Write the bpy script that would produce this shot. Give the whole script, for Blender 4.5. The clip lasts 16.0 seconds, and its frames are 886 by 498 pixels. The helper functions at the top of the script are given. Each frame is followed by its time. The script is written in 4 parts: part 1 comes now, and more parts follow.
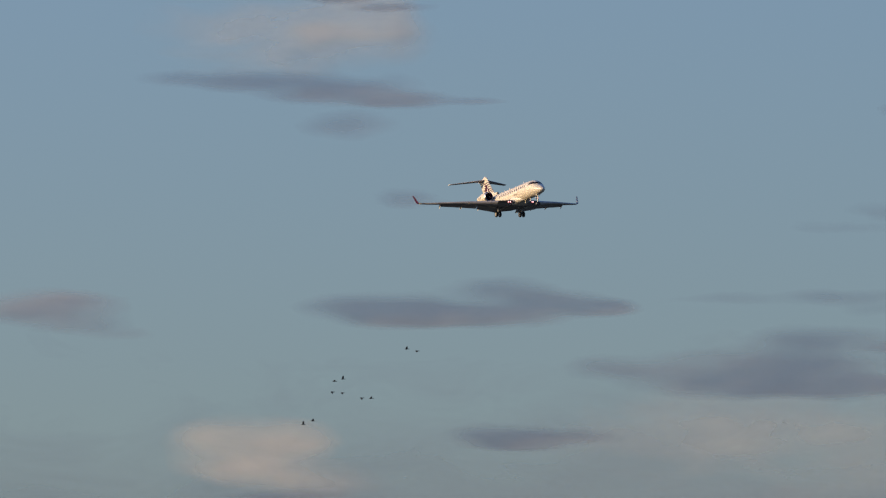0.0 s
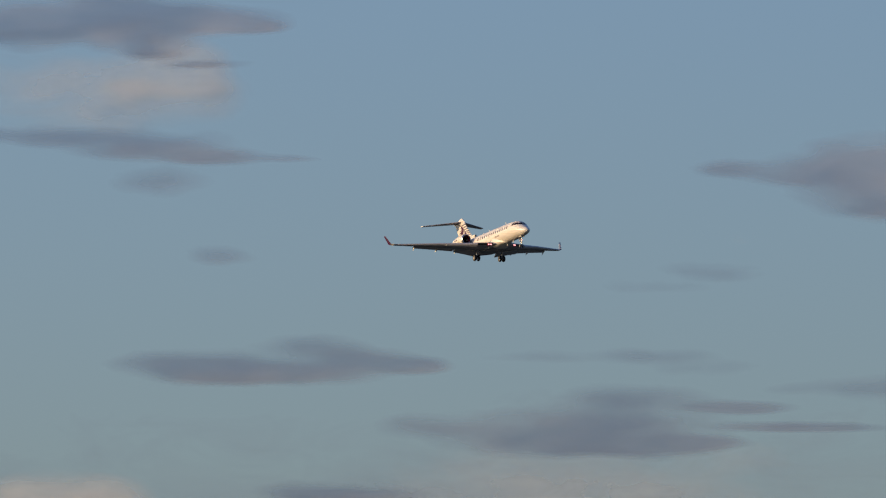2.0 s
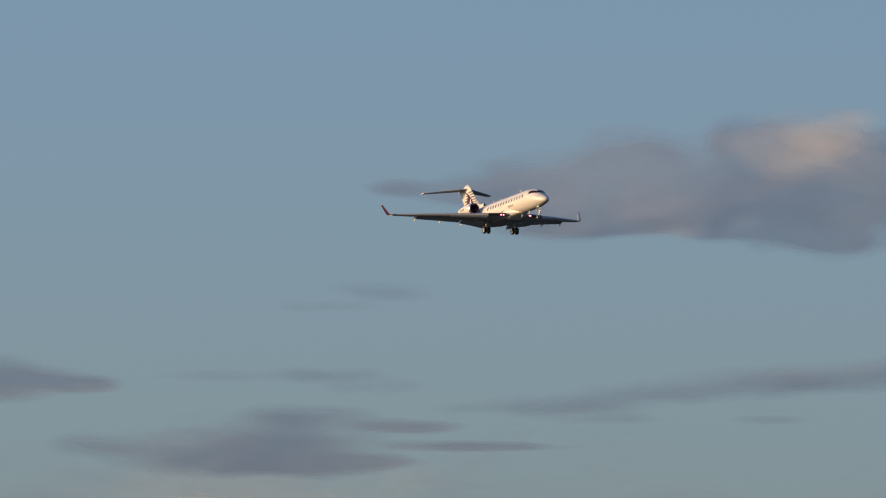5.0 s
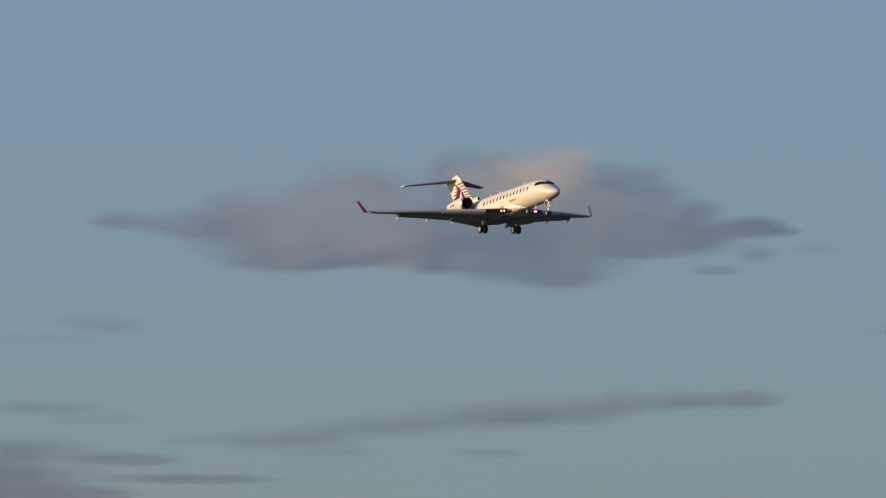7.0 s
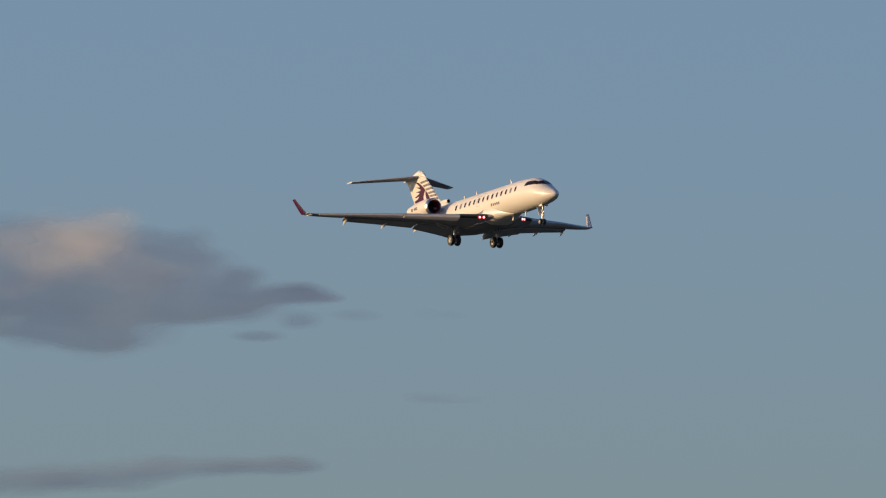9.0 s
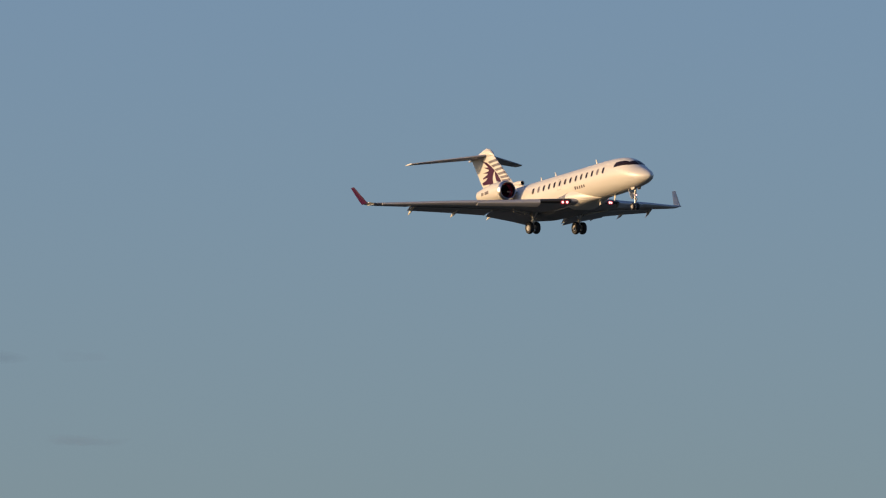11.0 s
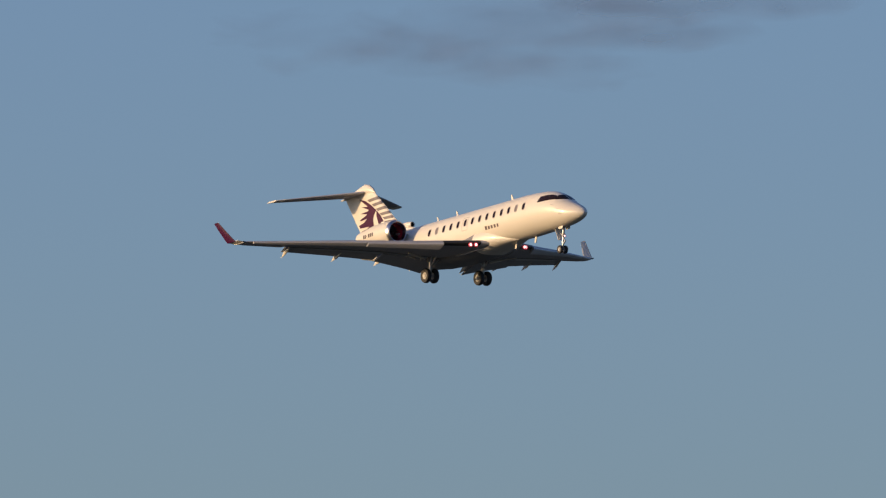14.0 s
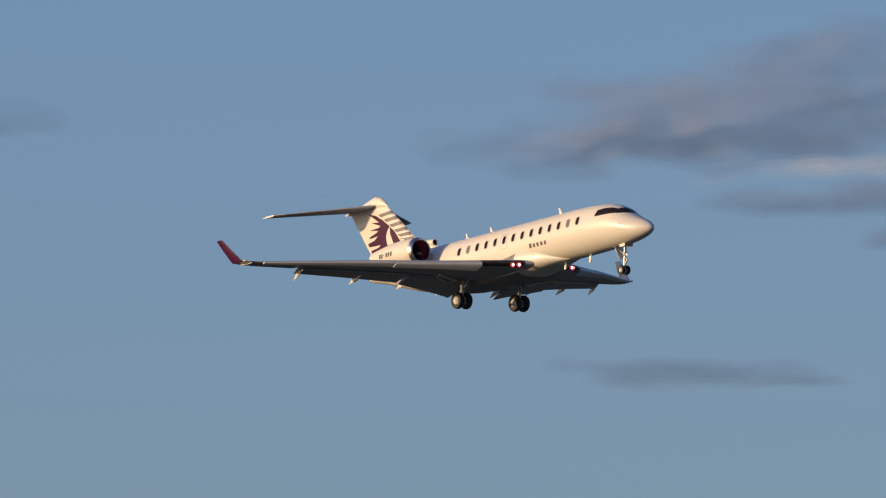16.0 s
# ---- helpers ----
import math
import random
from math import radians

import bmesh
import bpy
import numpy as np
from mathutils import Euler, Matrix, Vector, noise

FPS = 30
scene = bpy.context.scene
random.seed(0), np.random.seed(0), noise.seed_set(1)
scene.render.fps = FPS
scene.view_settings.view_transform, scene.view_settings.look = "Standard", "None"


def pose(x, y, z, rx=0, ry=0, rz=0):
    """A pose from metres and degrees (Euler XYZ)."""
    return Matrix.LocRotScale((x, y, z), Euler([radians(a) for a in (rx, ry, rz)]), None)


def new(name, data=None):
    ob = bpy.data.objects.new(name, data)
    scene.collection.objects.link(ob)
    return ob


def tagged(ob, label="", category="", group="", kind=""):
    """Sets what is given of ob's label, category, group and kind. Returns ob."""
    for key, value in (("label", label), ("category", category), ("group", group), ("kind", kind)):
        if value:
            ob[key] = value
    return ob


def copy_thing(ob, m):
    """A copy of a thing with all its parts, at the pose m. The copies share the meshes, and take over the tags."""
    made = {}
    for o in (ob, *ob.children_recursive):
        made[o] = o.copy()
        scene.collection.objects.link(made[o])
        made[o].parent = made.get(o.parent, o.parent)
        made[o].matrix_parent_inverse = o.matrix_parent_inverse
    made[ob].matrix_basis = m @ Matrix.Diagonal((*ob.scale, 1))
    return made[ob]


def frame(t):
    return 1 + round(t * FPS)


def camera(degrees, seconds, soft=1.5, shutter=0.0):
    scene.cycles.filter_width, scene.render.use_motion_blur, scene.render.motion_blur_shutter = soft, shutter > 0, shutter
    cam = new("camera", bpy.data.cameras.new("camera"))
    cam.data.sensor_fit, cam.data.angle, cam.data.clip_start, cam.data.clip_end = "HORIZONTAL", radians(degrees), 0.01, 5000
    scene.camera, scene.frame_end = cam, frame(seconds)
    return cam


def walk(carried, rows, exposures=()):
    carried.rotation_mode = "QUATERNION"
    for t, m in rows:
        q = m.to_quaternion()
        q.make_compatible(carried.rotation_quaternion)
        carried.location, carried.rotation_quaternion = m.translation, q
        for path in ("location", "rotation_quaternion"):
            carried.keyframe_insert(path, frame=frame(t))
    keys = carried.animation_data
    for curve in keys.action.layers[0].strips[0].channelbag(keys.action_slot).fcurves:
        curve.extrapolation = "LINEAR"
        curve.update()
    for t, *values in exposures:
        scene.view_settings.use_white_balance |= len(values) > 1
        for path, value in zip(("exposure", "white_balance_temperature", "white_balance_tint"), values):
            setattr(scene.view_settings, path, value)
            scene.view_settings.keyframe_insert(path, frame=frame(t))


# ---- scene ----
# A business jet on final approach in low evening sun, followed by a long lens from the ground.
cam = camera(4.1249, 16.0, soft=1.2)


def aim(pan, tilt, roll):
    """The camera on its stand, panned to the right of north, tilted up and rolled, in degrees."""
    return pose(0, 0, 1.7, 0, 0, -pan) @ pose(0, 0, 0, 90 + tilt, 0, 0) @ pose(0, 0, 0, 0, 0, roll)


walk(cam, [(t, aim(pan, tilt, roll)) for t, pan, tilt, roll in (
    (0.0, -0.389, 4.740, -0.23),
    (0.5, -0.233, 4.733, 0.05),
    (1.0, -0.029, 4.792, 0.01),
    (1.5, 0.229, 4.904, 0.05),
    (2.0, 0.488, 5.007, -0.01),
    (2.5, 0.659, 5.041, -0.05),
    (3.0, 0.849, 4.996, -0.01),
    (3.5, 1.138, 4.980, 0.06),
    (4.0, 1.466, 4.958, 0.13),
    (4.2, 1.575, 4.976, 0.07),
    (6.5, 2.967, 5.243, 0.01),
    (7.0, 3.333, 5.247, -0.03),
    (7.5, 3.871, 5.283, -0.06),
    (8.0, 4.475, 5.300, -0.02),
    (8.5, 4.957, 5.383, 0.16),
    (9.0, 5.474, 5.555, 0.17),
    (9.2, 5.683, 5.620, 0.18),
    (11.3, 7.492, 5.827, -0.09),
    (11.5, 7.784, 5.911, -0.00),
    (12.0, 8.796, 5.990, 0.09),
    (12.5, 9.730, 6.090, 0.03),
    (13.0, 10.422, 6.333, -0.16),
    (13.5, 11.075, 6.416, -0.22),
    (14.0, 11.683, 6.452, -0.07),
    (14.5, 12.484, 6.512, 0.09),
    (15.0, 13.361, 6.580, 0.15),
    (15.5, 14.319, 6.820, -0.06),
    (16.0, 15.376, 6.999, -0.16),
)], ((0.0, 0.07, 6500, 10), (4.2, 0.07, 6560, 10), (6.3, 0.07, 6640, 10), (9.0, -0.01, 6660, 10), (11.5, 0.01, 6780, 10), (16.0, 0.0, 6600, 10)))

# ---- light ----
SUN_FROM = Vector((-0.98, 0.03, 0.125)).normalized()
sun = new("sun", bpy.data.lights.new("sun", "SUN"))
sun.data.energy, sun.data.angle, sun.data.color = 4.35, radians(0.6), (1.0, 0.69, 0.375)
sun.rotation_mode = "QUATERNION"
sun.rotation_quaternion = SUN_FROM.to_track_quat("Z", "Y")

world = bpy.data.worlds.new("evening_sky")
scene.world = world
world.use_nodes = True
wn, wl = world.node_tree.nodes, world.node_tree.links
sky = wn.new("ShaderNodeTexSky")
sky.sky_type, sky.sun_disc = "NISHITA", False
sky.sun_elevation = math.asin(SUN_FROM.z)
sky.sun_rotation = math.atan2(SUN_FROM.x, SUN_FROM.y)
sky.air_density, sky.dust_density, sky.ozone_density = 1.0, 1.5, 2.0
balance = wn.new("ShaderNodeMixRGB")
balance.blend_type = "MULTIPLY"
balance.inputs[0].default_value = 1.0
balance.inputs[2].default_value = (0.855, 0.96, 1.405, 1)
wl.new(sky.outputs[0], balance.inputs[1])
wl.new(balance.outputs[0], wn["Background"].inputs[0])
wn["Background"].inputs[1].default_value = 0.143


# ---- materials ----
def material(name, color, rough=0.5, metal=0.0, vary=0.08, scale=1.2, fine=9.0, bump=0.0, coat=0.0, dirt=None, worn_most=0.3, shine=0.5):
    """A painted, metal or rubber surface: broad and fine changes of tone, an uneven gloss and a little relief."""
    m = bpy.data.materials.new(name)
    m.use_nodes = True
    n, l = m.node_tree.nodes, m.node_tree.links
    b = n["Principled BSDF"]
    place = n.new("ShaderNodeTexCoord")
    broad, grain = n.new("ShaderNodeTexNoise"), n.new("ShaderNodeTexNoise")
    for tex, s, d in ((broad, scale, 3), (grain, fine, 5)):
        tex.inputs["Scale"].default_value, tex.inputs["Detail"].default_value = s, d
        l.new(place.outputs["Object"], tex.inputs["Vector"])
    mix = n.new("ShaderNodeMixRGB")
    mix.inputs[1].default_value = (*[c * (1 - vary) for c in color], 1)
    mix.inputs[2].default_value = (*[min(1, c * (1 + vary)) for c in color], 1)
    l.new(broad.outputs["Fac"], mix.inputs[0])
    worn = n.new("ShaderNodeMixRGB")
    worn.inputs[2].default_value = (*(dirt or [c * 0.75 for c in color]), 1)
    spots = n.new("ShaderNodeMapRange")
    spots.inputs["From Min"].default_value, spots.inputs["From Max"].default_value = 0.55, 0.8
    spots.inputs["To Max"].default_value = worn_most
    l.new(grain.outputs["Fac"], spots.inputs["Value"])
    l.new(spots.outputs["Result"], worn.inputs[0])
    l.new(mix.outputs[0], worn.inputs[1])
    l.new(worn.outputs[0], b.inputs["Base Color"])
    gloss = n.new("ShaderNodeMapRange")
    gloss.inputs["To Min"].default_value, gloss.inputs["To Max"].default_value = max(0.02, rough - 0.07), min(1, rough + 0.07)
    l.new(grain.outputs["Fac"], gloss.inputs["Value"])
    l.new(gloss.outputs["Result"], b.inputs["Roughness"])
    b.inputs["Metallic"].default_value = metal
    b.inputs["Specular IOR Level"].default_value = shine
    b.inputs["Coat Weight"].default_value = coat
    b.inputs["Coat Roughness"].default_value = 0.08
    if bump:
        relief = n.new("ShaderNodeBump")
        relief.inputs["Strength"].default_value, relief.inputs["Distance"].default_value = bump, 0.02
        l.new(grain.outputs["Fac"], relief.inputs["Height"])
        l.new(relief.outputs[0], b.inputs["Normal"])
    return m


def glowing(name, color, strength):
    m = bpy.data.materials.new(name)
    m.use_nodes = True
    b = m.node_tree.nodes["Principled BSDF"]
    b.inputs["Base Color"].default_value = (*color, 1)
    b.inputs["Emission Color"].default_value = (*color, 1)
    b.inputs["Emission Strength"].default_value = strength
    return m


def cloud_material(name, color, thickness):
    """Vapour that lets the sky through where the cloud is thin; scatters light on both sides."""
    m = bpy.data.materials.new(name)
    m.use_nodes = True
    n, l = m.node_tree.nodes, m.node_tree.links
    n.remove(n["Principled BSDF"])
    out = n["Material Output"]
    depth = n.new("ShaderNodeAttribute")
    depth.attribute_name = "depth"
    place = n.new("ShaderNodeTexCoord")
    streak = n.new("ShaderNodeMapping")
    streak.inputs["Scale"].default_value = (0.022, 0.022, 0.06)
    l.new(place.outputs["Object"], streak.inputs[0])
    wisps, bent = n.new("ShaderNodeTexNoise"), n.new("ShaderNodeTexNoise")
    wisps.inputs["Scale"].default_value, wisps.inputs["Detail"].default_value = 1.0, 5
    wisps.inputs["Roughness"].default_value, wisps.inputs["Distortion"].default_value = 0.5, 0.6
    bent.inputs["Scale"].default_value, bent.inputs["Detail"].default_value = 0.6, 3
    l.new(streak.outputs[0], wisps.inputs["Vector"])
    l.new(streak.outputs[0], bent.inputs["Vector"])
    ragged = n.new("ShaderNodeMapRange")
    ragged.inputs["From Min"].default_value, ragged.inputs["From Max"].default_value = 0.3, 0.7
    ragged.inputs["To Min"].default_value, ragged.inputs["To Max"].default_value = 0.0, 0.32
    l.new(wisps.outputs["Fac"], ragged.inputs["Value"])
    eaten = n.new("ShaderNodeMath")
    eaten.operation = "MULTIPLY_ADD"
    eaten.inputs[1].default_value = -1.0
    l.new(ragged.outputs["Result"], eaten.inputs[0])
    swollen = n.new("ShaderNodeMath")
    swollen.operation = "MULTIPLY"
    swollen.inputs[1].default_value = 1.22
    l.new(depth.outputs["Fac"], swollen.inputs[0])
    l.new(swollen.outputs[0], eaten.inputs[2])
    body_of = n.new("ShaderNodeMapRange")
    body_of.inputs["From Min"].default_value, body_of.inputs["From Max"].default_value = 0.0, 1.0
    l.new(eaten.outputs[0], body_of.inputs["Value"])
    patchy = n.new("ShaderNodeMath")
    patchy.operation = "MULTIPLY_ADD"
    patchy.inputs[1].default_value, patchy.inputs[2].default_value = 1.3, 0.4
    l.new(bent.outputs["Fac"], patchy.inputs[0])
    times = n.new("ShaderNodeMath")
    times.operation = "MULTIPLY"
    l.new(body_of.outputs["Result"], times.inputs[0])
    l.new(patchy.outputs[0], times.inputs[1])
    cover = n.new("ShaderNodeMath")
    cover.operation, cover.use_clamp = "MULTIPLY", True
    cover.inputs[1].default_value = thickness
    l.new(times.outputs[0], cover.inputs[0])
    tone = n.new("ShaderNodeMixRGB")
    tone.inputs[1].default_value = (*[c * 0.92 for c in color], 1)
    tone.inputs[2].default_value = (*[min(1, c * 1.08) for c in color], 1)
    l.new(wisps.outputs["Fac"], tone.inputs[0])
    front, through_it, clear = n.new("ShaderNodeBsdfDiffuse"), n.new("ShaderNodeBsdfTranslucent"), n.new("ShaderNodeBsdfTransparent")
    l.new(tone.outputs[0], front.inputs[0])
    l.new(tone.outputs[0], through_it.inputs[0])
    body, mixed = n.new("ShaderNodeMixShader"), n.new("ShaderNodeMixShader")
    body.inputs[0].default_value = 0.42
    l.new(front.outputs[0], body.inputs[1])
    l.new(through_it.outputs[0], body.inputs[2])
    l.new(cover.outputs[0], mixed.inputs[0])
    l.new(clear.outputs[0], mixed.inputs[1])
    l.new(body.outputs[0], mixed.inputs[2])
    l.new(mixed.outputs[0], out.inputs["Surface"])
    return m


WHITE = material("white_gloss_paint", (0.70, 0.655, 0.575), 0.38, vary=0.025, scale=0.4, fine=2.5, coat=0.12, worn_most=0.1)
WING_GREY = material("grey_wing_paint", (0.34, 0.34, 0.37), 0.45, vary=0.07, scale=0.8, fine=6, shine=0.3)
BELLY_GREY = material("grey_belly_paint", (0.21, 0.21, 0.225), 0.5, vary=0.06, scale=0.7, shine=0.3)
SLAT_GREY = material("pale_grey_slat_paint", (0.46, 0.45, 0.46), 0.35, vary=0.05, scale=0.8)
SILVER = material("bare_aluminium", (0.58, 0.57, 0.57), 0.3, 1.0, vary=0.05)
BURGUNDY = material("burgundy_paint", (0.052, 0.003, 0.034), 0.5, vary=0.06, worn_most=0.1, shine=0.2)
STRIPE = material("grey_stripe_paint", (0.165, 0.14, 0.14), 0.4, vary=0.06)
INK = material("dark_lettering_paint", (0.10, 0.07, 0.07), 0.45, vary=0.1)
GLASS = material("dark_cabin_glass", (0.022, 0.012, 0.011), 0.12, vary=0.1, shine=0.16)
RUBBER = material("tyre_rubber", (0.022, 0.021, 0.021), 0.75, vary=0.15, fine=30, bump=0.3)
HUB = material("wheel_hub_paint", (0.42, 0.40, 0.38), 0.45, vary=0.08)
STEEL = material("gear_leg_steel", (0.55, 0.55, 0.55), 0.3, 0.8, vary=0.08)
DARK = material("dark_engine_metal", (0.035, 0.033, 0.035), 0.4, 0.6, vary=0.2)
FAN_RED = material("red_fan_cowl_lining", (0.32, 0.03, 0.05), 0.4, vary=0.2)
BLACK = material("black_rubber_boot", (0.02, 0.02, 0.022), 0.5, vary=0.1)
SEAM = material("panel_seam", (0.42, 0.39, 0.36), 0.5)
LAMP = glowing("landing_lamp_glow", (1.0, 0.55, 0.52), 2.6)
# stands for the red halo round the lamps; the rim itself is no lamp
LAMP_HALO = glowing("red_lamp_halo_glow", (0.70, 0.05, 0.09), 0.35)
FEATHER = material("dark_feathers", (0.05, 0.045, 0.04), 0.8, vary=0.2, scale=8, fine=60)
# cool green chosen for the bounce light on the jet's undersides
GROUND_GREEN = material("ground_bounce_green", (0.045, 0.057, 0.044), 0.9, vary=0.3, scale=0.01, fine=0.3, bump=0.4)
GREY_CLOUD = cloud_material("grey_evening_cloud", (0.87, 0.78, 0.745), 0.55)
# paler copy of the cloud colour, for parts meant to look sunlit
PALE_CLOUD = cloud_material("sunlit_cloud", (0.88, 0.86, 0.80), 0.62)


# ---- building helpers ----
def part(name, bm, mat, parent, label="", smooth=40):
    """Links a bmesh as one mesh object under a thing or a part."""
    bmesh.ops.recalc_face_normals(bm, faces=bm.faces)
    me = bpy.data.meshes.new(name)
    bm.to_mesh(me)
    bm.free()
    me.materials.append(mat)
    for p in me.polygons:
        p.use_smooth = True
    me.set_sharp_from_angle(angle=radians(smooth))
    ob = new(name, me)
    ob.parent = parent
    return tagged(ob, label)


def rings(loops, caps=True):
    """A skin over closed loops of equally many points."""
    bm = bmesh.new()
    rows = [[bm.verts.new(p) for p in loop] for loop in loops]
    for a, b in zip(rows, rows[1:]):
        for i in range(len(a)):
            j = (i + 1) % len(a)
            bm.faces.new((a[i], a[j], b[j], b[i]))
    if caps:
        bm.faces.new(rows[0])
        bm.faces.new(rows[-1][::-1])
    return bm


def turned(profile, axis_from, axis, count=28, caps=True):
    """A turned body: profile of (along, radius) about an axis."""
    axis = Vector(axis).normalized()
    side = axis.orthogonal().normalized()
    up = axis.cross(side)
    return rings([[Vector(axis_from) + axis * s + (side * math.cos(a) + up * math.sin(a)) * max(r, 0.002)
                   for a in (2 * math.pi * k / count for k in range(count))] for s, r in profile], caps)


def rod(a, b, r0, r1=None, count=12):
    a, b = Vector(a), Vector(b)
    return turned(((0, r0), ((b - a).length, r0 if r1 is None else r1)), a, b - a, count)


def slab(outline, thick, at=Vector((0, 0, 0)), u=Vector((1, 0, 0)), v=Vector((0, 0, 1)), bevel=0.0):
    """A plate with the given outline in the axes u, v, thick across them."""
    w = u.cross(v).normalized()
    bm = rings([[at + u * x + v * y + w * s for x, y in outline] for s in (-thick / 2, thick / 2)])
    if bevel:
        bmesh.ops.bevel(bm, geom=list(bm.edges), offset=bevel, segments=2, affect="EDGES")
    return bm


def box(center, size, bevel=0.01):
    bm = bmesh.new()
    bmesh.ops.create_cube(bm, size=1, matrix=Matrix.Translation(center) @ Matrix.Diagonal((*size, 1)))
    bmesh.ops.bevel(bm, geom=list(bm.edges), offset=bevel, segments=2, affect="EDGES")
    return bm


def lerp_rows(rows, x):
    """Values between rows sorted by falling first column."""
    for a, b in zip(rows, rows[1:]):
        if b[0] <= x <= a[0]:
            k = (a[0] - x) / (a[0] - b[0])
            return [p + (q - p) * k for p, q in zip(a[1:], b[1:])]
    return list(rows[-1][1:]) if x < rows[-1][0] else list(rows[0][1:])


# ---- the jet: nose at the origin, x forward, y to its left, z up ----
# station, half width, top, bottom
HULL = ((0, 0.02, -0.54, -0.58), (-0.06, 0.14, -0.42, -0.69), (-0.2, 0.27, -0.28, -0.79), (-0.5, 0.46, -0.08, -0.90), (-1.0, 0.69, 0.15, -1.01),
        (-1.4, 0.82, 0.35, -1.07), (-1.8, 0.93, 0.60, -1.12), (-2.2, 1.02, 0.86, -1.15), (-2.7, 1.11, 1.11, -1.18), (-3.3, 1.19, 1.29, -1.21), (-4.0, 1.26, 1.39, -1.23),
        (-5.0, 1.32, 1.46, -1.25), (-6.2, 1.35, 1.50, -1.26), (-12, 1.35, 1.50, -1.26), (-18.6, 1.35, 1.50, -1.26), (-20.2, 1.31, 1.50, -1.12), (-21.8, 1.20, 1.49, -0.80),
        (-23.4, 1.00, 1.48, -0.34), (-24.6, 0.76, 1.42, 0.00), (-25.6, 0.52, 1.28, 0.26), (-26.2, 0.38, 1.10, 0.38), (-26.36, 0.30, 0.98, 0.42))


def hull(x, angle, proud=0.0):
    """A point of the fuselage skin; the angle runs from the left side over the top."""
    w, top, bottom = lerp_rows(HULL, x)
    mid, half = (top + bottom) / 2, (top - bottom) / 2
    return Vector((x, (w + proud) * math.cos(angle), mid + (half + proud) * math.sin(angle)))


def hull_angle(x, z):
    w, top, bottom = lerp_rows(HULL, x)
    return math.asin(max(-1, min(1, (z - (top + bottom) / 2) / ((top - bottom) / 2))))


def on_hull(x, z, side, proud=0.0):
    a = hull_angle(x, z)
    return hull(x, a if side > 0 else math.pi - a, proud)


def hull_patch(outline, side, proud=0.012, sunk=0.05):
    """A plate that follows the fuselage skin over an outline of (x, z), on the left (1) or the right (-1) side."""
    cx, cz = sum(p[0] for p in outline) / len(outline), sum(p[1] for p in outline) / len(outline)
    return rings([[on_hull(cx + (x - cx) * k, cz + (z - cz) * k, side, s) for x, z in outline] for s, k in ((-sunk, 1), (proud, 1), (proud, 0.7), (proud, 0.4), (proud, 0.1))])


def rounded(x, z, w, h, lean=0.0, count=20, power=3.2):
    """A rounded upright outline, as cabin windows have."""
    pts = []
    for k in range(count):
        a = 2 * math.pi * k / count
        c, s = math.cos(a), math.sin(a)
        px = math.copysign(abs(c) ** (2 / power), c) * w / 2
        pz = math.copysign(abs(s) ** (2 / power), s) * h / 2
        pts.append((x + px + lean * pz, z + pz))
    return pts


